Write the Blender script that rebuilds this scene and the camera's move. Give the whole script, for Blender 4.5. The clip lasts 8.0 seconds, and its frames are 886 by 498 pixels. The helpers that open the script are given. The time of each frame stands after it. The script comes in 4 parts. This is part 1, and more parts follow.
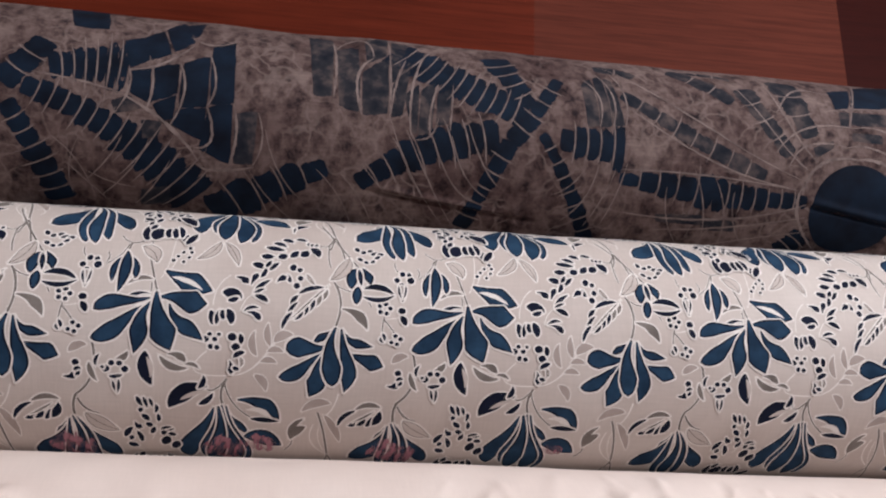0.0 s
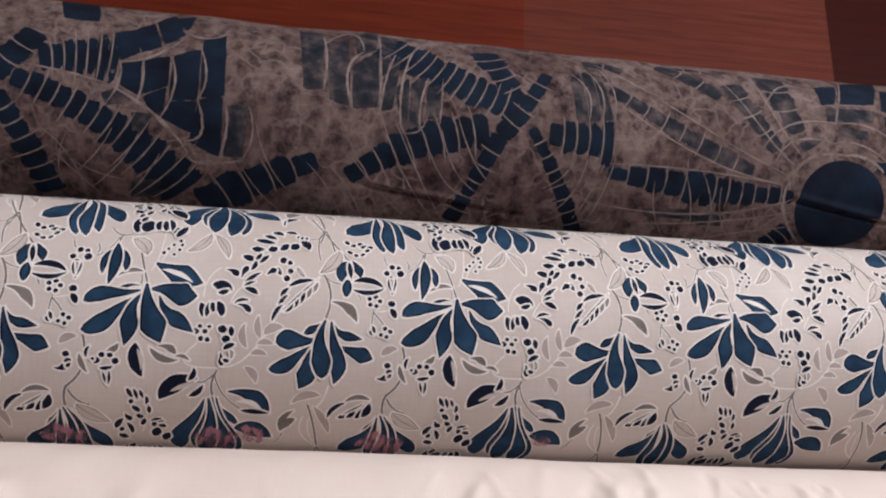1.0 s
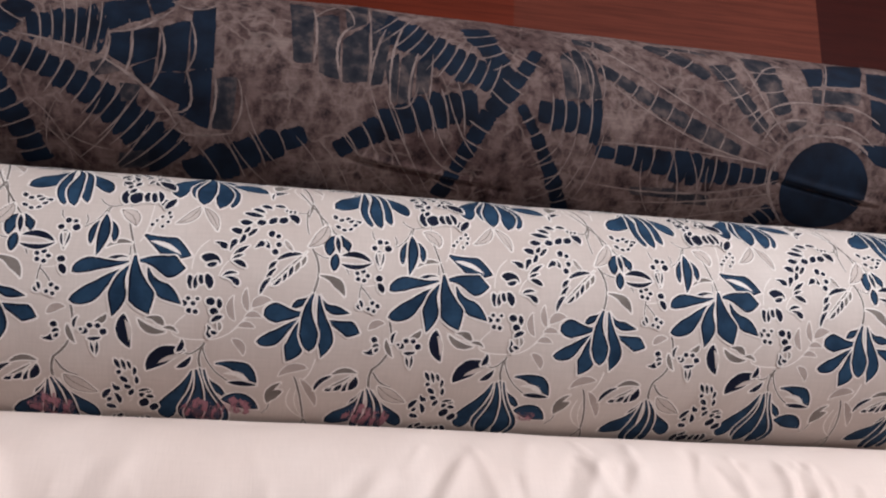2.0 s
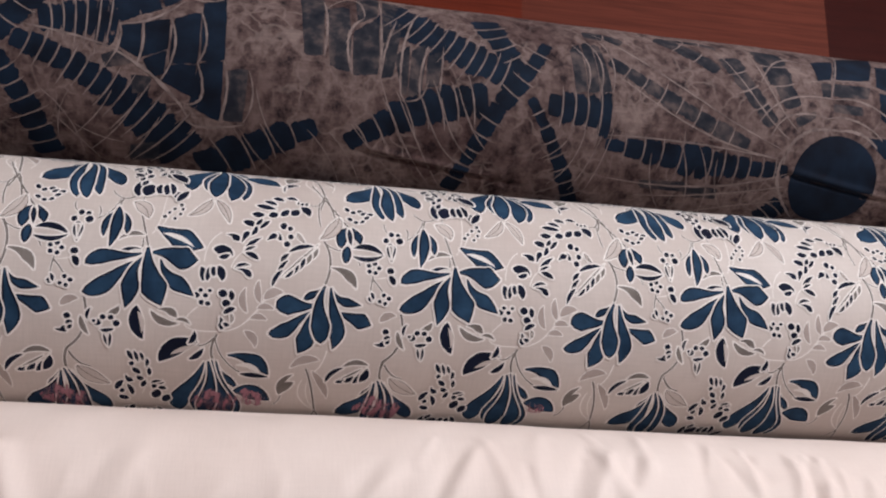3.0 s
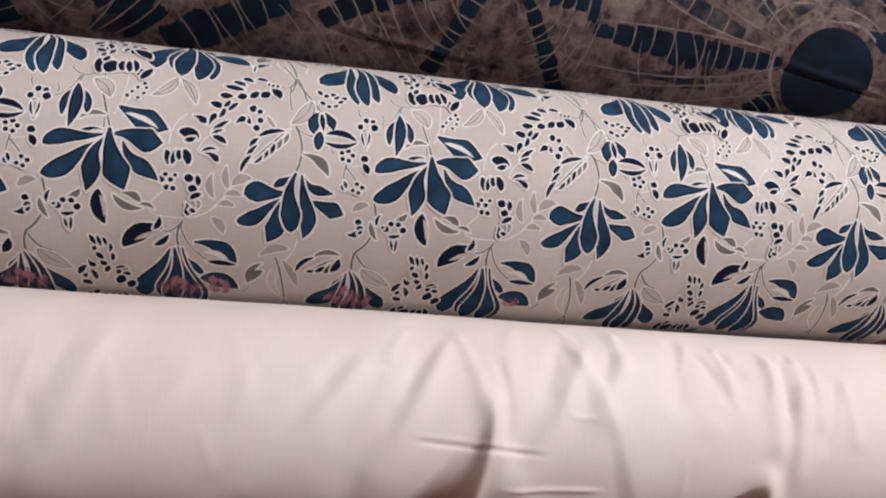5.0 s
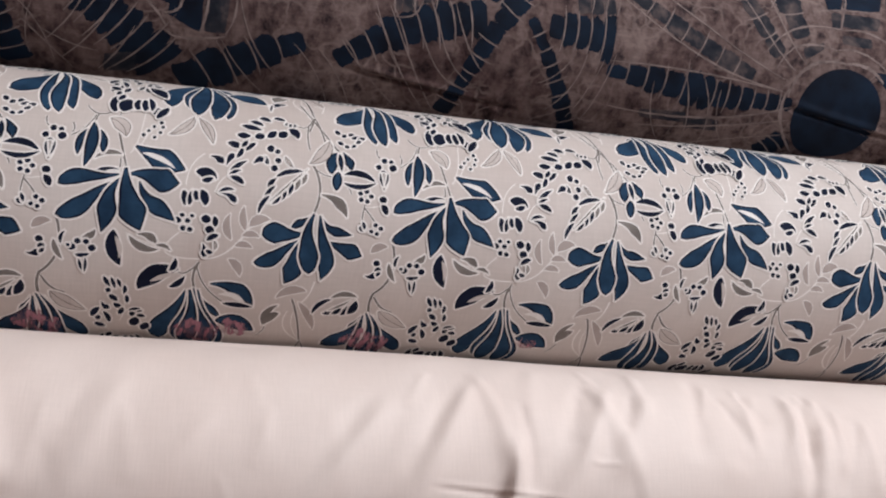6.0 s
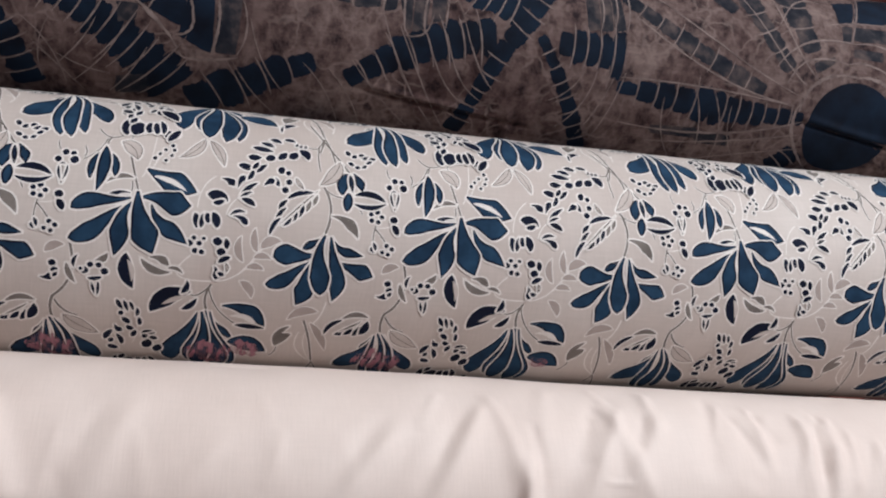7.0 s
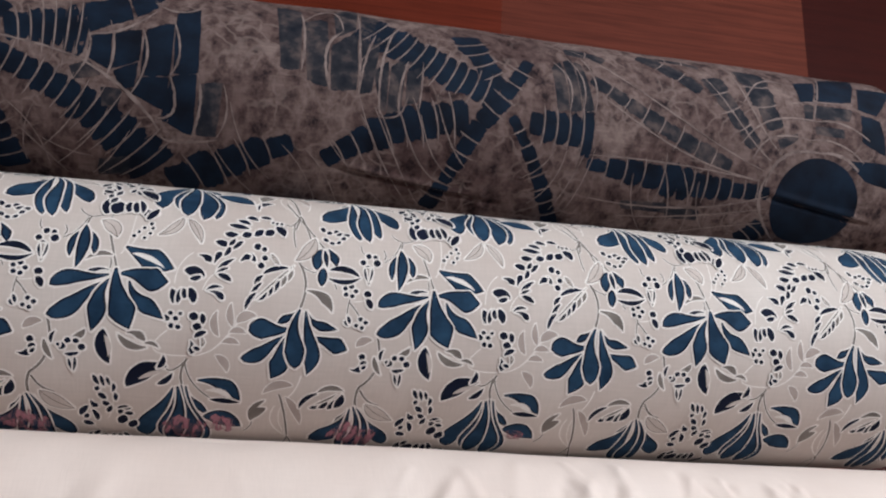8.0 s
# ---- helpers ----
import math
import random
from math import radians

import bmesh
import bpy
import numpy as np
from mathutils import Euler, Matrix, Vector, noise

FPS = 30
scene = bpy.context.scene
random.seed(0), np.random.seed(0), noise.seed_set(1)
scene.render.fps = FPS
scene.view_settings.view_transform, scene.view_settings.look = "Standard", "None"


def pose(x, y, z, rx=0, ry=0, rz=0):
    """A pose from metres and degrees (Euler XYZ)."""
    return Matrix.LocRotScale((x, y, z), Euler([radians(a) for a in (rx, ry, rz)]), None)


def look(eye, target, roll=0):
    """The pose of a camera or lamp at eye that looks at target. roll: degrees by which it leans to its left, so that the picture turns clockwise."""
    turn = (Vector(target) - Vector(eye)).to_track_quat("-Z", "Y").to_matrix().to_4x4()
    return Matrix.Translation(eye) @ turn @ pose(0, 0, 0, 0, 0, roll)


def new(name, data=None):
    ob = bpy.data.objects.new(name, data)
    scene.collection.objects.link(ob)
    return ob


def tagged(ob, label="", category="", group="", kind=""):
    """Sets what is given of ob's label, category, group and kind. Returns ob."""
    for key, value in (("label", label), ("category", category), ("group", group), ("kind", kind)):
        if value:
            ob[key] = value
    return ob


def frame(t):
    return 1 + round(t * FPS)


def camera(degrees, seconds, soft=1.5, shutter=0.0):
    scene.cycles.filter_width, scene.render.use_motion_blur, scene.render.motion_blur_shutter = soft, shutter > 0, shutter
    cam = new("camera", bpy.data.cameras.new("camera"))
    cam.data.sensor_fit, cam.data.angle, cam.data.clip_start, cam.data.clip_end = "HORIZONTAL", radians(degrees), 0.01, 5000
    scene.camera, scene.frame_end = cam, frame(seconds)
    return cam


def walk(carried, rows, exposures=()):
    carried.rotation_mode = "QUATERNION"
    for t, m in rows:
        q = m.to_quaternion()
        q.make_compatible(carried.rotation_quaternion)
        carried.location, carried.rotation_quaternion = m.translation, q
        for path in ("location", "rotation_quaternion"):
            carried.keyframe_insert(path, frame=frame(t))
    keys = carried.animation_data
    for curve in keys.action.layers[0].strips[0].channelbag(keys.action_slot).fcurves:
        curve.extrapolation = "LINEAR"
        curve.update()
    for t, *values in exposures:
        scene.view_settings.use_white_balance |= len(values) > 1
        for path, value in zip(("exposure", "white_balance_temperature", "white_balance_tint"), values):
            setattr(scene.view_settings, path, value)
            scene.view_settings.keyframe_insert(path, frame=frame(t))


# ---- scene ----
cam = camera(50.0, 8.0, 2.2)
PATH = [
    (0.0, pose(0.0013, -0.3113, 0.7258, 32.067, -9.712, -2.172)),
    (0.5, pose(0.0019, -0.3123, 0.7273, 31.864, -9.919, -2.175)),
    (1.0, pose(0.0003, -0.3130, 0.7294, 31.653, -10.371, -2.366)),
    (1.5, pose(-0.0006, -0.3137, 0.7305, 31.068, -10.858, -2.299)),
    (2.0, pose(-0.0023, -0.3140, 0.7329, 30.048, -11.561, -2.125)),
    (3.5, pose(-0.0112, -0.3139, 0.7334, 28.849, -11.626, -1.758)),
    (4.0, pose(-0.0033, -0.3105, 0.7271, 23.888, -10.416, -0.503)),
    (4.5, pose(-0.0037, -0.3059, 0.7180, 20.389, -9.543, -0.550)),
    (4.7, pose(0.0051, -0.3016, 0.7212, 20.995, -11.339, -0.601)),
    (5.25, pose(-0.0090, -0.2960, 0.7170, 22.700, -13.500, -1.150)),
    (5.8, pose(-0.0231, -0.2913, 0.7121, 24.095, -14.970, -1.591)),
    (6.0, pose(-0.0241, -0.2886, 0.7094, 24.002, -14.296, -1.436)),
    (6.5, pose(-0.0247, -0.2855, 0.7076, 23.864, -14.377, -1.343)),
    (7.0, pose(-0.0243, -0.2801, 0.7137, 24.330, -13.498, -1.473)),
    (7.5, pose(-0.0202, -0.2732, 0.7242, 25.482, -13.314, -1.524)),
    (8.0, pose(-0.0124, -0.2948, 0.7244, 29.799, -13.434, -2.274)),
]
walk(cam, PATH, [(0.0, 0.0, 6370, 8), (4.7, 0.0, 6400, 8), (5.8, 0.0, 6270, 6), (8.0, 0.0, 6130, 2)])

# ---- world and light: a shop room lit by a ceiling panel ----
world = bpy.data.worlds.new("world")
scene.world = world
world.use_nodes = True
world.node_tree.nodes["Background"].inputs[0].default_value = (1.0, 0.84, 0.80, 1)
world.node_tree.nodes["Background"].inputs[1].default_value = 0.05


def area_lamp(name, eye, target, sx, sy, watts, colour):
    data = bpy.data.lights.new(name, "AREA")
    data.shape, data.size, data.size_y, data.energy, data.color = "RECTANGLE", sx, sy, watts, colour
    ob = new(name, data)
    ob.matrix_world = look(eye, target)
    return ob


area_lamp("ceiling_panel_light", (1.45, 0.80, 2.35), (0.25, 0.0, 0.1), 1.5, 1.0, 91, (0.985, 0.955, 0.985))

# ---- materials ----
def nodes_of(name, rough=0.8, spec=0.3):
    m = bpy.data.materials.new(name)
    m.use_nodes = True
    nt = m.node_tree
    b = nt.nodes["Principled BSDF"]
    b.inputs["Roughness"].default_value = rough
    b.inputs["Specular IOR Level"].default_value = spec
    return m, nt, b


def add(nt, kind, **inputs):
    n = nt.nodes.new(kind)
    for k, v in inputs.items():
        n.inputs[k.replace("_", " ")].default_value = v
    return n


def noise_of(nt, scale, detail=4.0, stretch=(1, 1, 1), rough=0.55):
    co = nt.nodes.new("ShaderNodeTexCoord")
    mp = nt.nodes.new("ShaderNodeMapping")
    mp.inputs["Scale"].default_value = stretch
    nt.links.new(co.outputs["Object"], mp.inputs["Vector"])
    n = add(nt, "ShaderNodeTexNoise", Scale=scale, Detail=detail, Roughness=rough)
    nt.links.new(mp.outputs[0], n.inputs["Vector"])
    return n.outputs["Fac"]


def ramp(nt, fac, stops):
    r = nt.nodes.new("ShaderNodeValToRGB")
    e = r.color_ramp.elements
    while len(e) < len(stops):
        e.new(0.5)
    for el, (p, c) in zip(e, stops):
        el.position, el.color = p, (*c, 1)
    nt.links.new(fac, r.inputs[0])
    return r.outputs[0]


def blend(nt, fac, a, b, mode="MIX"):
    n = nt.nodes.new("ShaderNodeMix")
    n.data_type, n.blend_type = "RGBA", mode
    for sock, v in ((n.inputs[0], fac), (n.inputs[6], a), (n.inputs[7], b)):
        if isinstance(v, (int, float)):
            sock.default_value = v
        elif isinstance(v, tuple):
            sock.default_value = (*v, 1)
        else:
            nt.links.new(v, sock)
    return n.outputs[2]


def bump(nt, b, fac, strength, dist):
    n = add(nt, "ShaderNodeBump", Strength=strength, Distance=dist)
    nt.links.new(fac, n.inputs["Height"])
    nt.links.new(n.outputs[0], b.inputs["Normal"])
    return n


def cloth(name, stops, scale, rough=0.8, sheen=0.0, spec=0.12, fine=0.12, stretch=(1, 1, 1), detail=5.0):
    """Woven cloth: tone varies in patches and in the thread; a fine weave relief."""
    m, nt, b = nodes_of(name, rough, spec)
    patch = ramp(nt, noise_of(nt, scale, detail, stretch), stops)
    warp = noise_of(nt, 900, 2, (1, 0.08, 0.08))
    weft = noise_of(nt, 900, 2, (0.06, 1, 1))
    thread = blend(nt, 0.5, ramp(nt, warp, [(0.3, (1 - fine,) * 3), (0.7, (1, 1, 1))]), ramp(nt, weft, [(0.3, (1 - fine,) * 3), (0.7, (1, 1, 1))]))
    nt.links.new(blend(nt, 1.0, patch, thread, "MULTIPLY"), b.inputs["Base Color"])
    b.inputs["Sheen Weight"].default_value = sheen
    bump(nt, b, warp, 0.25, 0.0003)
    return m


M_FLORAL = cloth("printed_cotton", [(0.3, (0.53, 0.455, 0.42)), (0.7, (0.63, 0.57, 0.535))], 9, rough=0.6, spec=0.3)


def tie_dyed(name):
    """Brown-mauve ground with dark blotches, streaks and a web of pale crackle lines."""
    m, nt, b = nodes_of(name, 0.85, 0.08)
    blot = ramp(nt, noise_of(nt, 85, 9, (1, 0.8, 0.8), 0.70), [(0.35, (0.026, 0.019, 0.023)), (0.45, (0.105, 0.072, 0.069)), (0.60, (0.200, 0.150, 0.140))])
    cloud = ramp(nt, noise_of(nt, 13, 4), [(0.34, (0.52, 0.45, 0.46)), (0.60, (0.96, 0.94, 0.93))])
    tone = blend(nt, 1.0, blot, cloud, "MULTIPLY")
    co = nt.nodes.new("ShaderNodeTexCoord")
    wave = add(nt, "ShaderNodeTexNoise", Scale=30.0, Detail=3.0)
    nt.links.new(co.outputs["Object"], wave.inputs["Vector"])
    warped = blend(nt, 0.035, co.outputs["Object"], wave.outputs["Color"])
    cell = nt.nodes.new("ShaderNodeTexVoronoi")
    cell.feature = "DISTANCE_TO_EDGE"
    cell.inputs["Scale"].default_value = 62.0
    nt.links.new(warped, cell.inputs["Vector"])
    crack = ramp(nt, cell.outputs["Distance"], [(0.02, (0.5, 0.5, 0.5)), (0.09, (0.0, 0.0, 0.0))])
    where = ramp(nt, noise_of(nt, 24, 3), [(0.42, (0.0, 0.0, 0.0)), (0.60, (1.0, 1.0, 1.0))])
    fac = blend(nt, 1.0, crack, where, "MULTIPLY")
    tone = blend(nt, fac, tone, (0.235, 0.178, 0.164))
    weft = noise_of(nt, 800, 2, (0.06, 1, 1))
    tone = blend(nt, 1.0, tone, ramp(nt, weft, [(0.3, (0.8, 0.8, 0.8)), (0.7, (1.0, 1.0, 1.0))]), "MULTIPLY")
    nt.links.new(tone, b.inputs["Base Color"])
    bump(nt, b, weft, 0.25, 0.0003)
    return m


M_TIE = tie_dyed("tie_dyed_cotton")
M_WHITE = cloth("white_sateen", [(0.3, (0.72, 0.612, 0.560)), (0.7, (0.78, 0.685, 0.636))], 7, rough=0.55, spec=0.2, sheen=0.0, fine=0.05)


def wood(name, dark, light, rough=0.5):
    m, nt, b = nodes_of(name, rough, 0.06)
    grain = noise_of(nt, 18, 8, (0.35, 7, 7), 0.6)
    pore = noise_of(nt, 130, 3, (0.12, 3, 3))
    tone = ramp(nt, grain, [(0.3, dark), (0.62, light)])
    nt.links.new(blend(nt, 1.0, tone, ramp(nt, pore, [(0.36, (0.82, 0.80, 0.80)), (0.52, (1, 1, 1))]), "MULTIPLY"), b.inputs["Base Color"])
    bump(nt, b, pore, 0.12, 0.0004)
    return m


M_WOOD = wood("red_brown_wood", (0.066, 0.0100, 0.0042), (0.105, 0.0165, 0.0072))
# B paints a pale reflection into the tabletop, C its shaded right end; legs share C
M_WOOD_B = wood("brown_wood_reflection", (0.066, 0.0150, 0.0090), (0.105, 0.0250, 0.0150))
M_WOOD_C = wood("dark_red_shade_and_legs", (0.022, 0.0024, 0.0016), (0.030, 0.0036, 0.0024))
M_WALL = cloth("plaster", [(0.3, (0.74, 0.68, 0.65)), (0.7, (0.79, 0.73, 0.70))], 3, rough=0.9, sheen=0.0)
# brown of the unseen south wall, set to dim and redden light bounced onto the bolts
M_BOUNCE_WALL = cloth("bounce_wall_brown", [(0.3, (0.34, 0.150, 0.105)), (0.7, (0.42, 0.190, 0.135))], 4, rough=0.7, sheen=0.0, stretch=(1, 1, 0.1))
M_FLOOR = cloth("floor_planks", [(0.3, (0.24, 0.095, 0.06)), (0.7, (0.30, 0.13, 0.085))], 4, rough=0.6, sheen=0.0, stretch=(0.2, 1, 1))
M_TUBE = cloth("brown_card", [(0.3, (0.25, 0.17, 0.10)), (0.7, (0.32, 0.22, 0.14))], 20)


# ---- helpers for meshes ----
def part(name, verts, faces, material, parent=None, label="", smooth=True):
    me = bpy.data.meshes.new(name)
    me.from_pydata([tuple(v) for v in verts], [], faces)
    for m in material if isinstance(material, (list, tuple)) else [material]:
        me.materials.append(m)
    if smooth:
        me.polygons.foreach_set("use_smooth", [True] * len(me.polygons))
    me.update()
    ob = new(name, me)
    if parent:
        ob.parent = parent
    if label:
        ob["label"] = label
    return ob


def box(name, lo, hi, material, parent=None, bevel=0.0, label=""):
    bm = bmesh.new()
    bmesh.ops.create_cube(bm, size=1)
    for v in bm.verts:
        v.co = Vector([lo[i] + (v.co[i] + 0.5) * (hi[i] - lo[i]) for i in range(3)])
    if bevel:
        bmesh.ops.bevel(bm, geom=bm.edges[:], offset=bevel, segments=2, affect="EDGES", profile=0.6)
    me = bpy.data.meshes.new(name)
    bm.to_mesh(me)
    bm.free()
    me.materials.append(material)
    ob = new(name, me)
    if parent:
        ob.parent = parent
    if label:
        ob["label"] = label
    return ob


# ---- the room ----
tagged(box("floor", (-3, -3, -0.85), (3, 3, -0.75), M_FLOOR), "plain brown plank floor under the table", "floor", kind="structure")
tagged(box("ceiling", (-3, -3, 2.6), (3, 3, 2.7), M_WALL), "plain pale ceiling", "ceiling", kind="structure")
# wall_south is unseen and brown only to shape the bounce from the front
for side, lo, hi in (("wall_west", (-3.1, -3, -0.75), (-3, 3, 2.6)), ("wall_east", (3, -3, -0.75), (3.1, 3, 2.6)),
                     ("wall_south", (-3, -3.1, -0.75), (3, -3, 2.6)), ("wall_north", (-3, 3, -0.75), (3, 3.1, 2.6))):
    tagged(box(side, lo, hi, M_BOUNCE_WALL if side == "wall_south" else M_WALL), "unseen plain rosy brown wall, added to tint the bounced light" if side == "wall_south" else "plain plastered wall", "wall", kind="structure")

# ---- the table that carries the bolts ----
table = tagged(new("wooden_table"), "red-brown varnished wooden table under the fabric bolts", "table")


def board(xs0, xs1, material, label=""):
    """A section of the top between y = -0.55 and 1.15; each end runs from its first x to its second."""
    ys = (-0.55, 1.15)
    corners = [(xs0[0], ys[0]), (xs1[0], ys[0]), (xs1[1], ys[1]), (xs0[1], ys[1])]
    bm = bmesh.new()
    lower = [bm.verts.new((x, y, -0.03)) for x, y in corners]
    upper = [bm.verts.new((x, y, 0.0)) for x, y in corners]
    bm.faces.new(lower[::-1])
    bm.faces.new(upper)
    for i in range(4):
        bm.faces.new((lower[i], lower[(i + 1) % 4], upper[(i + 1) % 4], upper[i]))
    me = bpy.data.meshes.new("tabletop_section")
    bm.to_mesh(me)
    bm.free()
    me.materials.append(material)
    ob = new("tabletop_section", me)
    ob.parent = table
    if label:
        ob["label"] = label


board((-0.95, -0.95), (0.166, 0.320), M_WOOD)
# one tabletop: these two sections carry reflection and shade in their colour
board((0.16605, 0.32005), (0.452, 0.751), M_WOOD_B, "paler brown stretch of the tabletop, a reflection put into its colour")
board((0.45205, 0.75105), (1.5, 1.5), M_WOOD_C, "darker red stretch of the tabletop, shade put into its colour")
for x in (-0.88, 1.42):
    for y in (-0.48, 1.08):
        box("leg", (x - 0.035, y - 0.035, -0.75), (x + 0.035, y + 0.035, -0.03), M_WOOD_C, table, 0.004)


# ---- the fabric bolts: u runs along a bolt, v round it (0 at the top, positive towards the front) ----
def wob(u, v, seed, fu, fv):
    return noise.noise(Vector((u * fu + seed * 7.3, v * fv - seed * 3.1, seed * 1.7)))


class Bolt:
    def __init__(self, y, slope, radius, u0, u1, relief):
        self.y, self.slope, self.r, self.u0, self.u1, self.relief = y, slope, radius, u0, u1, relief

    def at(self, u, v, h=0.0):
        a = v / self.r
        r = self.r + self.relief(u, v) + h
        return (u, self.y + self.slope * u - r * math.sin(a), self.r + r * math.cos(a))

    def shell(self, name, parent, material, nu, nv, label=""):
        turn = 2 * math.pi * self.r
        verts, faces = [], []
        for i in range(nu + 1):
            u = self.u0 + (self.u1 - self.u0) * i / nu
            verts += [self.at(u, turn * (j / nv - 0.5)) for j in range(nv)]
        for i in range(nu):
            for j in range(nv):
                k = (j + 1) % nv
                faces.append((i * nv + j, i * nv + k, (i + 1) * nv + k, (i + 1) * nv + j))
        return part(name, verts, faces, material, parent, label)

    def end(self, parent, u, out, material):
        """The rolled layers at one end, round a card tube."""
        verts, faces, n = [], [], 72
        rings = [(self.r - 0.0004, 0.0)]
        r = self.r - 0.0012
        while r > 0.024:
            d = 0.0012 * random.random()
            rings += [(r + 0.0008, d), (r, d), (r - 0.0004, -0.0018)]
            r -= 0.0024
        for rad, d in rings:
            for j in range(n):
                a = 2 * math.pi * j / n
                verts.append((u + out * d, self.y + self.slope * u - rad * math.sin(a), self.r + rad * math.cos(a)))
        for i in range(len(rings) - 1):
            for j in range(n):
                k = (j + 1) % n
                faces.append((i * n + j, i * n + k, (i + 1) * n + k, (i + 1) * n + j))
        part("rolled_edge", verts, faces, material, parent)
        verts, faces = [], []
        for rad, d in ((0.0235, -0.002), (0.0235, 0.004), (0.0205, 0.004), (0.0205, -0.05)):
            for j in range(32):
                a = 2 * math.pi * j / 32
                verts.append((u + out * d, self.y + self.slope * u - rad * math.sin(a), self.r + rad * math.cos(a)))
        for i in range(3):
            for j in range(32):
                k = (j + 1) % 32
                faces.append((i * 32 + j, i * 32 + k, (i + 1) * 32 + k, (i + 1) * 32 + j))
        faces.append(tuple(range(96, 128)))
        part("card_tube", verts, faces, M_TUBE, parent, "brown card tube inside the roll", False)


def ridge(u, v, u0, v0, u1, v1, w0, w1, h):
    """A fold that runs from (u0, v0) to (u1, v1); its width grows from w0 to w1."""
    du, dv = u1 - u0, v1 - v0
    s = ((u - u0) * du + (v - v0) * dv) / (du * du + dv * dv)
    if s < -0.3 or s > 1.3:
        return 0.0
    d = ((u - u0) * dv - (v - v0) * du) / math.hypot(du, dv)
    w = w0 + (w1 - w0) * min(max(s, 0), 1)
    fade = min(1, max(0, (s + 0.3) / 0.35)) * min(1, max(0, (1.3 - s) / 0.35))
    fade *= fade * (3 - 2 * fade)
    return h * fade * math.exp(-(d / w) ** 2)


def relief_floral(u, v):
    return 0.0006 * wob(u, v, 1, 6, 9) + 0.00035 * wob(u, v, 2, 22, 14)


def relief_tie(u, v):
    r = 0.0010 * wob(u, v, 3, 5, 10) + 0.0005 * wob(u, v, 4, 26, 22)
    if v < 0:
        r += 0.0016 * wob(u, v, 5, 17, 5) * min(1, -v / 0.03)
    r += ridge(u, v, 0.08, 0.091, 0.155, 0.103, 0.0030, 0.0030, 0.0018) - ridge(u, v, 0.08, 0.0950, 0.175, 0.1075, 0.0018, 0.0018, 0.0030)
    r += ridge(u, v, 0.176, 0.100, 0.176, 0.122, 0.0026, 0.003, 0.0016)
    r += ridge(u, v, 0.43, 0.076, 0.50, 0.088, 0.003, 0.0032, 0.0018) - ridge(u, v, 0.43, 0.0805, 0.50, 0.0915, 0.0018, 0.0018, 0.0026)
    return r


def tent(u, v, u0, v0, left, right, rate, reach):
    """A hollow that opens downwards from a peak; its sides lean by left and right, and it deepens at a rate."""
    d = v - v0
    if d <= 0 or d > reach * 1.6:
        return 0.0
    lo, hi = u0 - left * d - 0.002, u0 + right * d + 0.002
    soft = 0.004 + 0.12 * d
    a = min(1.0, max(0.0, (u - lo) / (0.003 + 0.45 * d) + 0.35))
    b = min(1.0, max(0.0, (hi - u) / soft + 0.5))
    c = min(1.0, max(0.0, (reach * 1.6 - d) / (reach * 0.6)))
    a, b, c = a * a * (3 - 2 * a), b * b * (3 - 2 * b), c * c * (3 - 2 * c)
    return -rate * min(d, reach) * a * b * c


def gathers(n, u0, u1, v0, v1, low, high):
    """Small puckers that run down the cloth, leaning either way."""
    rows = []
    for _ in range(n):
        u, v, run = random.uniform(u0, u1), random.uniform(v0, v1), random.uniform(0.02, 0.05)
        w = random.uniform(0.0022, 0.0055)
        rows.append((u, v, u + random.uniform(-0.7, 0.35) * run, v + run, w, w * 1.6, random.choice((-1, 1, 1)) * random.uniform(low, high)))
    return rows


PUCKERS = gathers(30, 0.10, 0.44, -0.085, -0.035, 0.0006, 0.0015) + gathers(22, -0.24, 0.44, -0.06, 0.05, 0.0002, 0.0005)


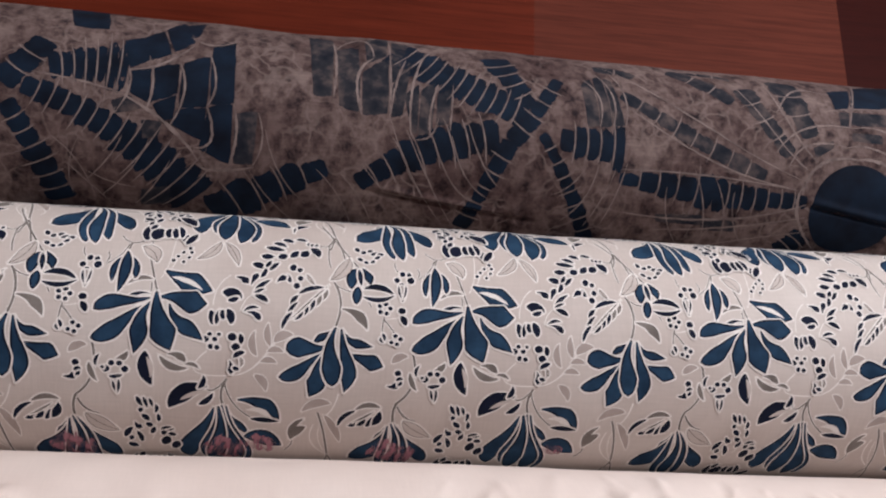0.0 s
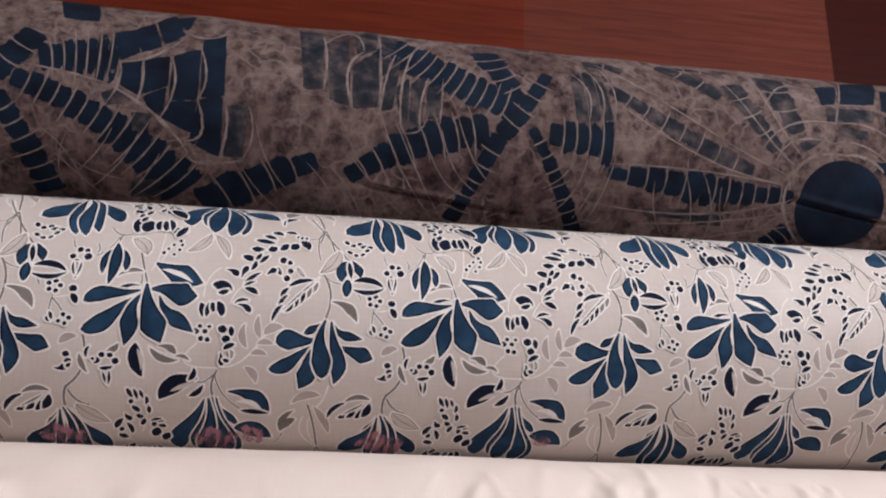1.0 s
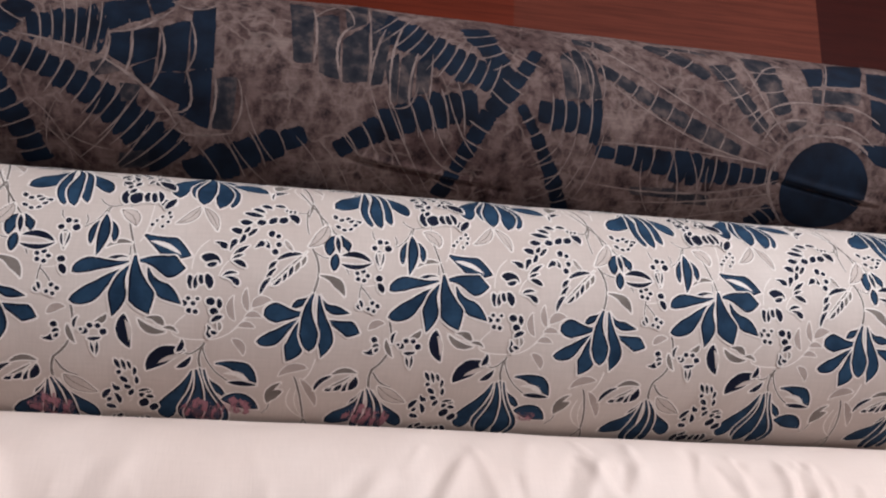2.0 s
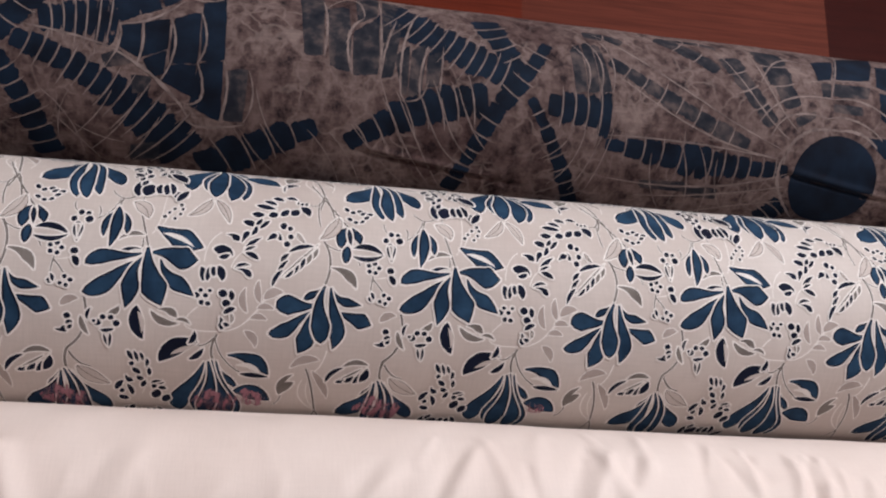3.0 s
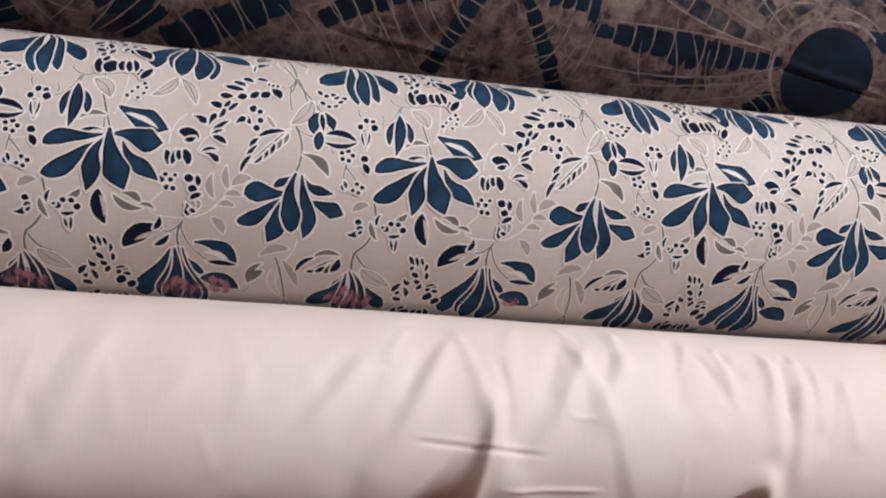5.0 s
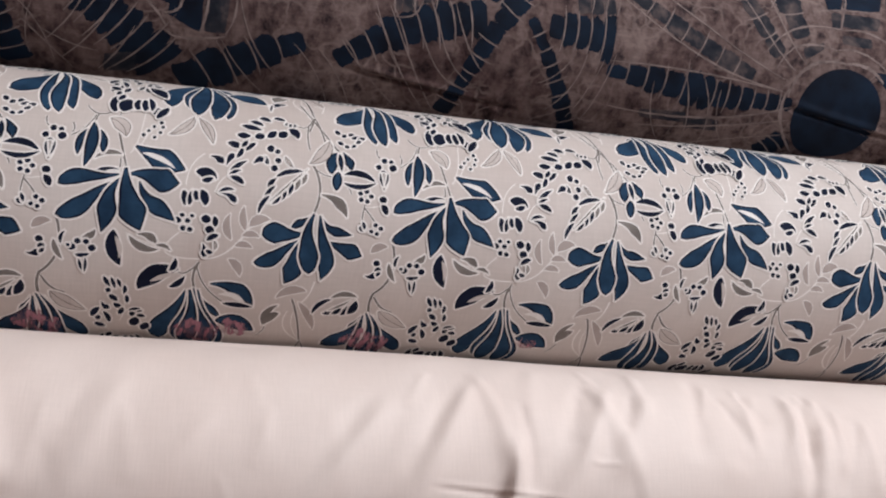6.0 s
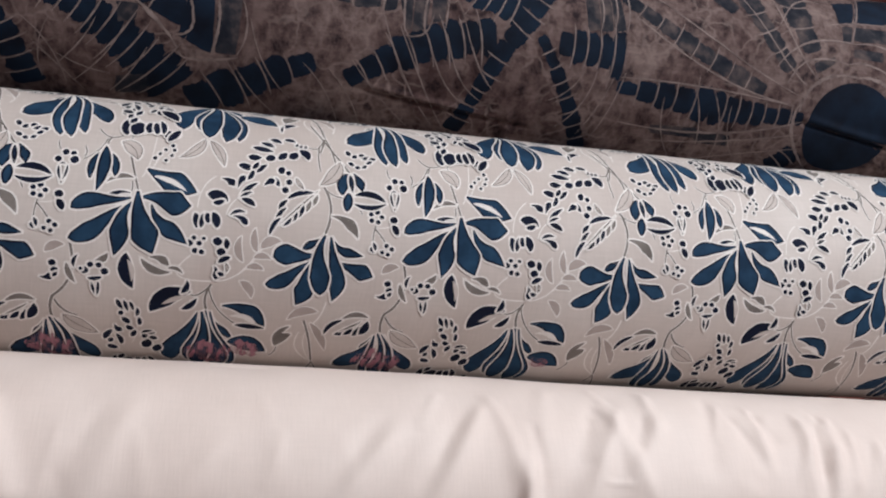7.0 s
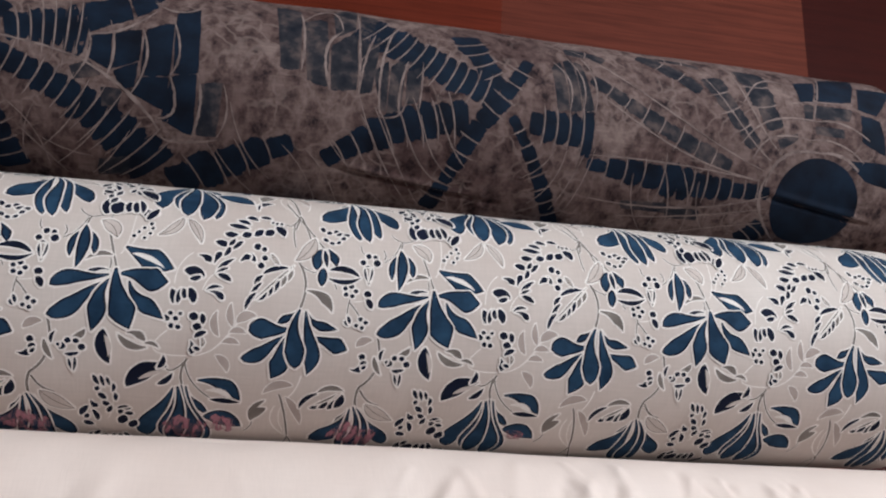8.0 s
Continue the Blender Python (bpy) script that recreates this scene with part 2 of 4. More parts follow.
def relief_white(u, v):
    r = 0.0008 * wob(u, v, 6, 6, 6) + 0.0005 * wob(u, v, 7, 18, 8)
    # the front is bent inwards, away from the lamp, to shape its shade
    d = min(max(v + 0.045, 0.0), 0.165)
    shade_slope = 0.17 * d * d / (d + 0.022) + 0.18 * d * d
    r -= shade_slope * min(1.0, max(0.0, (0.25 - v) / 0.08))
    if not -0.10 < v < 0.15:
        return r
    v -= 0.50 * (shade_slope - 0.55 * max(v + 0.025, 0.0) ** 2)
    # the two steep folds, each with a hollow on its shaded side
    for f in ((0.1610, -0.012, 0.1420, 0.078, 0.005, 0.009, 0.0030), 
              (0.1568, -0.010, 0.1830, 0.072, 0.008, 0.016, 0.0030),
              (0.3440, 0.024, 0.3480, 0.075, 0.006, 0.009, 0.0020), 
              (0.3402, 0.028, 0.3660, 0.078, 0.010, 0.016, 0.0030),
              # the pocket beside the left folds
              (-0.1448, -0.040, -0.1290, 0.008, 0.008, 0.011, 0.0050),
              (-0.1750, -0.040, -0.1500, -0.036, 0.007, 0.008, 0.0040),
              # soft drapes that run down from the top
              (0.1305, -0.045, 0.0900, 0.030, 0.005, 0.011, 0.0022), (0.1180, -0.040, 0.0760, 0.032, 0.005, 0.010, -0.0016),
              (0.1420, -0.060, 0.1560, -0.015, 0.004, 0.006, 0.0014),
              (0.0737, -0.026, 0.0162, 0.045, 0.006, 0.010, 0.0018), (0.0640, -0.030, 0.0020, 0.045, 0.006, 0.010, -0.0014),
              (0.2229, -0.050, 0.1820, 0.032, 0.005, 0.010, 0.0022), (0.2167, -0.056, 0.2330, -0.010, 0.004, 0.007, 0.0020),
              (0.2060, -0.052, 0.1720, 0.020, 0.005, 0.009, -0.0014),
              (0.3539, -0.056, 0.3500, 0.002, 0.004, 0.008, 0.0024), (0.3750, -0.050, 0.3620, 0.020, 0.004, 0.009, 0.0022),
              (0.3640, -0.050, 0.3560, 0.020, 0.004, 0.006, -0.0018),
              (-0.0701, -0.036, -0.1004, 0.040, 0.006, 0.010, 0.0014), (-0.0242, -0.016, -0.0762, 0.055, 0.006, 0.012, 0.0014),
              (-0.0860, -0.036, -0.1120, 0.020, 0.005, 0.008, -0.0010),
              # narrow pressed creases along the bolt
              (0.1230, 0.0088, 0.1810, 0.0132, 0.0014, 0.0014, -0.0013), (0.1230, 0.0066, 0.1810, 0.0110, 0.0014, 0.0014, 0.0007),
              (0.1770, 0.0372, 0.2230, 0.0372, 0.0015, 0.0015, 0.0012), (0.1860, 0.0678, 0.2410, 0.0677, 0.0016, 0.0016, 0.0014),
              (0.2100, -0.0093, 0.2230, -0.0093, 0.0013, 0.0013, 0.0008)):
        r += ridge(u, v, *f)
    r += tent(u, v, 0.1568, -0.009, 0.66, -0.20, 0.22, 0.09)
    r += tent(u, v, 0.3402, 0.0285, 1.30, 0.05, 0.28, 0.06)
    r += tent(u, v, -0.1440, -0.0220, 1.60, 0.12, 0.62, 0.024)
    r += tent(u, v, 0.2200, -0.0500, 0.45, 0.30, 0.028, 0.08)
    for f in PUCKERS:
        if abs(u - f[0]) < 0.07 and -0.03 < v - f[1] < 0.09:
            r += ridge(u, v, *f)
    r += 0.00030 * wob(u + 0.6 * v, v, 8, 55, 12) + 0.0016 * wob(u + 0.75 * v, v, 9, 21, 4)
    return r


floral = Bolt(0.0, 0.0, 0.09, -0.52, 0.512, relief_floral)
tie = Bolt(0.1846, -0.0065, 0.09, -0.55, 0.545, relief_tie)
white = Bolt(-0.1836, -0.0128, 0.09, -0.50, 0.56, relief_white)
bolt_white = tagged(new("fabric_bolt"), "plain white sateen fabric bolt, creased, on the table", "fabric bolt", "fabric bolts")
white.shell("cloth", bolt_white, M_WHITE, 620, 330)
bolt_floral = tagged(new("fabric_bolt"), "off-white cotton fabric bolt printed with blue flowers", "fabric bolt", "fabric bolts")
floral.shell("cloth", bolt_floral, M_FLORAL, 200, 200)
bolt_tie = tagged(new("fabric_bolt"), "brown and navy tie-dyed fabric bolt with web patterns", "fabric bolt", "fabric bolts")
tie.shell("cloth", bolt_tie, M_TIE, 520, 460)
for b, p, m in ((white, bolt_white, M_WHITE), (floral, bolt_floral, M_FLORAL), (tie, bolt_tie, M_TIE)):
    b.end(p, b.u0, -1, m)
    b.end(p, b.u1, 1, m)


# ---- prints and dyes that lie in the cloth, in millimetres of u and v ----
M_PRINT = {}
for key, a, b in (("outline", (0.76, 0.71, 0.68), (0.82, 0.78, 0.75)), ("blue", (0.010, 0.028, 0.060), (0.022, 0.058, 0.112)),
                  ("navy", (0.0040, 0.0058, 0.0165), (0.0075, 0.0115, 0.0300)), ("grey", (0.15, 0.13, 0.12), (0.22, 0.195, 0.18)),
                  ("pale", (0.37, 0.31, 0.285), (0.44, 0.375, 0.35)), ("ground", (0.52, 0.455, 0.425), (0.60, 0.535, 0.50))):
    M_PRINT[key] = cloth("print_" + key, [(0.35, a), (0.65, b)], 55)
M_DYE = {"dye": cloth("indigo_dye", [(0.32, (0.0026, 0.0042, 0.0100)), (0.68, (0.0065, 0.0150, 0.0320))], 40),
         "faded": cloth("faded_indigo_dye", [(0.34, (0.0080, 0.0105, 0.018)), (0.50, (0.024, 0.024, 0.031)), (0.68, (0.095, 0.072, 0.070))], 75, detail=8.0),
         "vein": cloth("resist_line", [(0.34, (0.125, 0.093, 0.088)), (0.60, (0.235, 0.183, 0.171))], 90)}


# translucent rose, broken up by noise
def rose_patch_material():
    m, nt, b = nodes_of("rose_patch", 0.7, 0.3)
    b.inputs["Base Color"].default_value = (0.40, 0.19, 0.235, 1)
    nt.links.new(ramp(nt, noise_of(nt, 160, 5, (1.6, 0.5, 0.5)), [(0.38, (0.0, 0.0, 0.0)), (0.60, (0.85, 0.85, 0.85))]), b.inputs["Alpha"])
    return m


M_ROSE = rose_patch_material()
PROFILE = {"petal": lambda s: (0.12 + 0.88 * min(1.0, s / 0.68) ** 1.2) * (1 - max(0.0, (s - 0.55) / 0.45) ** 2.4) ** 0.58 if s < 1 else 0.0,
           "lance": lambda s: min(1.0, 0.10 + 0.90 * (s / 0.58) ** 1.1) * (1 - max(0.0, (s - 0.50) / 0.50) ** 1.7) if s < 1 else 0.0,
           "flare": lambda s: min(1.0, 0.10 + 0.90 * (s / 0.72) ** 1.1) * (1 - max(0.0, (s - 0.66) / 0.34) ** 1.5) if s < 1 else 0.0,
           "leaf": lambda s: math.sin(math.pi * s ** 0.9) ** 0.85 if 0 < s < 1 else 0.0,
           "saw": lambda s: math.sin(math.pi * s) ** 0.6 * (0.62 + 0.38 * ((s * 8) % 1.0)) if 0 < s < 1 else 0.0,
           "oval": lambda s: math.sin(math.pi * min(max(s, 0.0), 1.0)) ** 0.65,
           "block": lambda s: (1 - abs(2 * s - 1) ** 4) ** 0.14 if 0 < s < 1 else 0.60,
           "line": lambda s: 1.0,
           "taper": lambda s: 0.25 + 0.75 * math.sin(math.pi * min(max(s, 0.0), 1.0)) ** 0.5}


class Print:
    """Thin patches of colour that follow the relief of one bolt's cloth."""
    def __init__(self, bolt, parent, du=0.0, dv=0.0):
        self.bolt, self.parent, self.du, self.dv, self.name = bolt, parent, du, dv, ""
        self.clear()

    def clear(self):
        self.verts, self.faces, self.mats, self.slots = [], [], [], []

    def slot(self, material):
        if material not in self.slots:
            self.slots.append(material)
        return self.slots.index(material)

    def put(self, u, v, h):
        u, v = (u + self.du) / 1000, (v + self.dv) / 1000
        edge = self.bolt.u1 - (0.014 if self.bolt is floral else 0.0)
        self.verts.append(self.bolt.at(min(max(u, self.bolt.u0), edge), v, h / 1000))

    def grid(self, rows, cols, start, material):
        m = self.slot(material)
        for i in range(rows - 1):
            for j in range(cols - 1):
                a = start + i * cols + j
                self.faces.append((a, a + 1, a + cols + 1, a + cols))
                self.mats.append(m)

    def strip(self, curve, width, profile, material, h, n=12, rough=0.0, grow=0.0):
        """A strip along a curve of (u, v); its half-width follows the profile."""
        start, pts = len(self.verts), [curve(i / n) for i in range(n + 1)]
        length = sum(math.dist(a, b) for a, b in zip(pts, pts[1:])) + 1e-6
        for i in range(n + 1):
            s = i / n
            p, q = curve(max(0, s - 0.02)), curve(min(1, s + 0.02))
            d = math.hypot(q[0] - p[0], q[1] - p[1]) or 1.0
            tx, ty = (q[0] - p[0]) / d, (q[1] - p[1]) / d
            c = curve(s)
            push = grow * (2 * s - 1)
            c = (c[0] + tx * push, c[1] + ty * push)
            w = max(0.0, 0.5 * width * PROFILE[profile](s) + (grow if grow > 0 else grow * min(1, 4 * s, 4 * (1 - s))))
            for k in (-1, -0.67, -0.33, 0, 0.33, 0.67, 1):
                e = w * k
                if rough:
                    e *= 1 + rough * noise.noise(Vector((c[0] * 0.35, c[1] * 0.35, k * 5 + width)))
                self.put(c[0] - ty * e, c[1] + tx * e, h)
        self.grid(n + 1, 7, start, material)

    def done(self, kind):
        if self.verts:
            vs = [self.bolt.u0 < q[0] < self.bolt.u1 - 0.0141 for q in self.verts]
            if any(vs):
                ob = part(kind, self.verts, self.faces, self.slots, self.parent)
                if kind in ("printed_sprig", "printed_blossom"):
                    ob["kind"] = "stuff"
                ob.data.polygons.foreach_set("material_index", self.mats)
        self.clear()


def bow(x0, y0, x1, y1, bend):
    cx, cy = (x0 + x1) / 2 - 2 * bend * (y1 - y0), (y0 + y1) / 2 + 2 * bend * (x1 - x0)
    return lambda s: ((1 - s) ** 2 * x0 + 2 * s * (1 - s) * cx + s * s * x1, (1 - s) ** 2 * y0 + 2 * s * (1 - s) * cy + s * s * y1)


def sway(x0, y0, x1, y1, bend, wave):
    c = bow(x0, y0, x1, y1, bend)

    def curve(s):
        p, k = c(s), wave * math.sin(2 * math.pi * s)
        return p[0] - k * (y1 - y0), p[1] + k * (x1 - x0)
    return curve


def via(x0, y0, x1, y1, x2, y2):
    cx, cy = 2 * x1 - (x0 + x2) / 2, 2 * y1 - (y0 + y2) / 2
    return lambda s: ((1 - s) ** 2 * x0 + 2 * s * (1 - s) * cx + s * s * x2, (1 - s) ** 2 * y0 + 2 * s * (1 - s) * cy + s * s * y2)


def floral_repeat(du, dv):
    """One repeat of the flower print: flowers, buds, leaves, sprigs and stems."""
    p = Print(floral, bolt_floral, du, dv)
    state = {"name": "", "layer": 0}

    def motif(name):
        p.done(state["name"])
        state["name"], state["layer"] = name, 0

    def petal(kind, x0, y0, x1, y1, w, bend, shape):
        state["layer"] += 1
        h = 0.05 + 0.052 * state["layer"]
        c = sway(x0, y0, x1, y1, bend, 0.035 * math.sin(3.1 * x0 + 1.7 * y1)) if state["name"] == "printed_flower" else bow(x0, y0, x1, y1, bend)
        n = 32 if shape == "saw" else 16
        if kind == "slit":
            p.strip(c, w, shape, M_PRINT["outline"], h, n, 0.2)
        elif kind != "ground":
            p.strip(c, w, shape, M_PRINT["outline"], h, n, 0, 1.0 if kind != "pale" else 0.6)
        if kind == "slit":
            pass
        elif kind == "blue":
            p.strip(c, w, shape, M_PRINT["navy"], h + 0.017, n, 0.05)
            p.strip(c, w, shape, M_PRINT["blue"], h + 0.034, n, 0.10, -1.35)
        elif kind == "hollow":
            p.strip(c, w, shape, M_PRINT["grey"], h + 0.017, n)
            p.strip(c, w, shape, M_PRINT["ground"], h + 0.034, n, 0.05, -0.5)
            p.strip(c, 0.5, "line", M_PRINT["grey"], h + 0.045, n)
        else:
            p.strip(c, w, shape, M_PRINT[kind], h + 0.017, n, 0.08)
        if state["name"] in ("printed_branch", "printed_stem", "printed_bud"):
            p.done("printed_bud" if state["name"] == "printed_bud" else "printed_leaf")
            state["layer"] = state["layer"] if state["name"] == "printed_bud" else 0

    def line(kind, x0, y0, x1, y1, x2, y2, w):
        c = via(x0, y0, x1, y1, x2, y2)
        w *= 1.45
        if kind == "grey":
            p.strip(c, w + 1.0, "line", M_PRINT["outline"], 0.04, 12)
            p.strip(c, w, "line", M_PRINT["grey"], 0.06, 12, 0.15)
        else:
            p.strip(c, w, "line", M_PRINT[kind], 0.045, 12, 0.15)
        if state["name"] in ("printed_branch", "printed_stem"):
            p.done("printed_stem")

    motif("printed_flower")
    petal("blue", 118.8, 13.4, 102.1, 20.4, 3.6, 0.13, "lance")
    petal("blue", 119.3, 16.4, 85.8, 25.4, 10.6, 0.06, "petal")
    petal("blue", 118.2, 19.2, 99.4, 32.7, 4.0, -0.03, "lance")
    petal("blue", 118.6, 20.6, 85.5, 43.1, 11.9, -0.04, "petal")
    petal("blue", 131.4, 19.6, 153.6, 42.0, 11.1, 0.09, "lance")
    petal("blue", 125.3, 15.6, 154.7, 18.5, 16.9, -0.02, "flare")
    petal("blue", 120.1, 19.0, 111.8, 51.9, 12.2, 0.05, "lance")
    petal("blue", 123.0, 11.9, 134.1, 49.3, 17.5, 0.06, "flare")
    motif("printed_leaf")
    petal("blue", 127.1, -3.3, 157.5, 9.8, 17.8, 0.03, "lance")
    petal("slit", 130.8, 1.3, 151.3, 9.9, 3.4, -0.09, "leaf")
    motif("printed_bud")
    petal("blue", 99.4, -12.3, 94.9, 6.6, 4.8, 0.10, "oval")
    petal("blue", 104.0, -12.8, 108.7, 3.8, 5.7, -0.10, "oval")
    petal("blue", 101.6, -17.7, 99.0, 13.9, 7.5, -0.05, "leaf")
    motif("printed_stem")
    line("grey", 96.2, -31.5, 104.1, -25.0, 113.8, -30.6, 0.7)
    line("grey", 103.7, -25.4, 102.6, -21.2, 101.9, -16.7, 0.7)
    line("grey", 102.0, -23.7, 97.2, -13.0, 89.8, -6.4, 0.6)
    line("grey", 115.6, -15.9, 119.4, -1.3, 123.4, 12.7, 0.9)
    line("grey", 119.2, 6.0, 119.2, 11.9, 116.2, 11.7, 0.6)
    line("grey", 115.0, -33.7, 115.9, -28.1, 115.5, -23.8, 0.5)
    line("outline", 130.3, -39.8, 128.8, -11.8, 124.3, 2.3, 0.5)
    line("outline", 133.5, -12.3, 132.1, -9.5, 130.3, -4.9, 0.5)
    motif("printed_leaf")
    petal("hollow", 110.3, -22.2, 120.6, -9.2, 9.6, -0.17, "leaf")
    motif("printed_leaf")
    petal("grey", 120.0, 3.5, 104.6, 7.7, 3.1, 0.17, "leaf")
    motif("printed_sprig")
    petal("navy", 139.0, -23.0, 141.6, -22.5, 3.4, 0.00, "oval")
    petal("navy", 135.2, -19.0, 137.5, -18.6, 2.8, 0.00, "oval")
    petal("navy", 132.2, -15.3, 134.4, -14.9, 2.6, 0.00, "oval")
    petal("navy", 129.4, -11.8, 132.0, -11.3, 3.0, 0.00, "oval")
    petal("navy", 140.3, -19.1, 142.6, -18.7, 2.8, 0.00, "oval")
    petal("navy", 139.1, -14.7, 141.4, -14.2, 2.6, 0.00, "oval")
    petal("navy", 136.0, -10.7, 138.3, -10.2, 2.5, 0.00, "oval")
    motif("printed_blossom")
    petal("navy", 107.2, -54.5, 110.7, -53.3, 7.7, 0.00, "oval")
    petal("navy", 112.4, -60.5, 115.4, -59.3, 8.3, 0.00, "oval")
    petal("navy", 115.2, -54.5, 118.6, -53.3, 7.7, 0.00, "oval")
    petal("navy", 110.7, -49.2, 113.7, -48.3, 6.0, 0.00, "oval")
    petal("navy", 109.6, -37.9, 113.4, -37.0, 6.0, 0.00, "oval")
    petal("navy", 114.1, -43.9, 117.5, -43.0, 6.0, 0.00, "oval")
    petal("navy", 117.4, -39.2, 121.6, -38.2, 6.6, 0.00, "oval")
    petal("navy", 113.6, -35.3, 116.6, -34.5, 4.5, 0.00, "oval")
    petal("navy", 122.8, -39.9, 123.2, -30.8, 3.6, 0.09, "oval")
    petal("navy", 126.2, -41.8, 126.5, -31.8, 3.6, 0.10, "oval")
    petal("navy", 129.4, -41.6, 129.3, -32.2, 3.6, 0.08, "oval")
    petal("navy", 132.5, -41.5, 131.2, -31.9, 3.3, -0.04, "oval")
    petal("navy", 134.3, -34.7, 139.2, -26.8, 6.9, -0.10, "oval")
    petal("navy", 138.7, -29.0, 144.0, -33.1, 5.6, -0.06, "oval")
    petal("navy", 130.0, -59.9, 141.4, -46.6, 7.8, -0.08, "leaf")
    petal("navy", 123.9, -58.2, 126.5, -57.2, 6.8, 0.00, "oval")
    motif("printed_blossom")
    petal("navy", 73.7, -5.3, 77.7, -4.6, 4.3, 0.00, "oval")
    petal("navy", 77.5, -10.5, 81.5, -9.8, 4.5, 0.00, "oval")
    petal("navy", 82.3, -10.0, 85.6, -9.4, 3.7, 0.00, "oval")
    petal("navy", 82.4, -5.5, 87.5, -4.6, 5.5, 0.00, "oval")
    petal("navy", 76.9, -1.4, 80.3, -0.8, 3.4, 0.00, "oval")
    petal("hollow", 78.6, -0.7, 79.1, 11.1, 4.4, -0.04, "leaf")
    petal("navy", 76.8, -0.5, 78.6, 8.8, 1.6, 0.07, "leaf")
    petal("navy", 81.6, -1.0, 79.7, 8.7, 1.4, -0.06, "leaf")
    line("grey", 74.6, -18.8, 75.1, -14.2, 76.9, -11.6, 0.6)
    line("grey", 89.8, -15.8, 91.1, -11.4, 89.9, -8.6, 0.6)
    motif("printed_flower")
    petal("blue", 35.1, 31.1, 21.9, 42.3, 5.7, 0.03, "lance")
    petal("blue", 31.0, 42.7, 4.8, 46.0, 14.0, 0.01, "petal")
    petal("blue", 28.6, 47.1, 1.1, 63.4, 10.3, -0.07, "petal")
    petal("blue", 40.4, 31.0, 60.7, 41.6, 7.0, 0.17, "lance")
    petal("blue", 45.1, 47.0, 68.0, 54.5, 11.9, -0.00, "flare")
    petal("blue", 31.5, 45.1, 21.0, 76.3, 13.4, 0.00, "flare")
    petal("blue", 39.7, 31.1, 43.3, 72.4, 12.0, -0.06, "flare")
    petal("blue", 36.1, 30.3, 35.8, 68.6, 13.2, 0.07, "petal")
    motif("printed_stem")
    line("grey", 34.0, -1.2, 38.7, 13.8, 35.7, 30.0, 1.1)
    line("grey", 25.9, -62.3, 35.5, -38.4, 50.1, -13.6, 0.9)
    line("grey", 33.4, -41.3, 29.5, -33.2, 23.6, -33.5, 0.7)
    line("grey", 31.0, -36.4, 30.1, -24.1, 31.6, -12.9, 0.7)
    line("grey", 34.0, -0.4, 39.8, 3.8, 45.6, 5.2, 0.6)
    line("outline", 28.9, -61.0, 31.2, -44.4, 35.0, -45.1, 0.6)
    line("outline", 35.1, -62.8, 41.0, -60.2, 39.8, -52.3, 0.5)
    line("grey", 52.9, 8.8, 56.5, 11.5, 58.5, 15.5, 0.6)
    line("grey", 41.7, 17.2, 41.1, 18.0, 38.2, 16.8, 0.6)
    motif("printed_leaf")
    petal("hollow", 44.0, -21.9, 31.4, -2.6, 9.1, -0.12, "leaf")
    motif("printed_leaf")
    petal("grey", 39.6, 17.8, 56.4, 30.9, 7.0, -0.17, "lance")
    motif("printed_leaf")
    petal("ground", 31.2, 0.7, 2.1, 32.5, 9.3, 0.03, "leaf")
    petal("grey", 30.8, 1.1, 7.2, 25.8, 1.1, 0.00, "leaf")
    petal("navy", 27.7, 3.4, 10.4, 9.6, 3.4, 0.11, "leaf")
    petal("navy", 11.5, 9.8, 7.4, 18.7, 3.1, 0.17, "leaf")
    petal("navy", 11.0, 14.7, 5.1, 26.0, 3.4, 0.12, "saw")
    petal("navy", 7.9, 21.5, 1.8, 32.6, 3.7, 0.10, "saw")
    petal("grey", 29.9, 4.7, 23.9, 13.6, 2.8, -0.11, "leaf")
    petal("grey", 25.8, 8.9, 20.9, 17.5, 2.8, -0.09, "leaf")
    petal("navy", 21.7, 12.3, 17.3, 21.4, 2.7, -0.07, "leaf")
    petal("navy", 17.8, 17.1, 12.6, 24.3, 2.4, -0.12, "leaf")
    petal("navy", 14.5, 20.9, 9.3, 26.4, 2.1, -0.10, "leaf")
    motif("printed_bud")
    petal("blue", 49.0, -13.0, 45.9, 3.6, 7.8, 0.10, "oval")
    petal("blue", 52.6, -13.5, 58.1, 0.0, 7.1, -0.08, "lance")
    petal("blue", 50.4, -12.3, 52.0, 1.0, 3.3, 0.00, "leaf")
    petal("blue", 49.8, 1.3, 48.7, 14.4, 6.4, 0.01, "oval")
    motif("printed_leaf")
    petal("ground", 54.2, 5.2, 72.4, 6.7, 5.5, -0.08, "leaf")
    petal("navy", 53.4, 2.9, 74.2, 6.9, 4.6, -0.17, "leaf")
    petal("navy", 52.8, 8.4, 74.2, 6.5, 3.4, 0.14, "leaf")
    motif("printed_sprig")
    petal("navy", 48.3, -33.2, 50.4, -28.4, 3.4, -0.02, "oval")
    petal("navy", 52.2, -26.5, 55.6, -29.2, 3.4, -0.07, "oval")
    petal("navy", 56.7, -28.2, 60.1, -30.4, 3.7, -0.10, "oval")
    petal("navy", 58.1, -26.3, 62.7, -29.1, 3.0, 0.10, "oval")
    petal("navy", 62.5, -25.8, 67.1, -28.0, 3.5, 0.04, "oval")
    petal("navy", 49.1, -22.0, 52.7, -19.1, 3.0, -0.10, "oval")
    petal("navy", 53.5, -19.1, 57.1, -18.2, 2.9, 0.07, "oval")
    petal("navy", 57.9, -18.2, 60.9, -21.0, 2.5, 0.09, "oval")
    petal("navy", 60.9, -22.0, 64.4, -25.0, 2.8, 0.05, "oval")
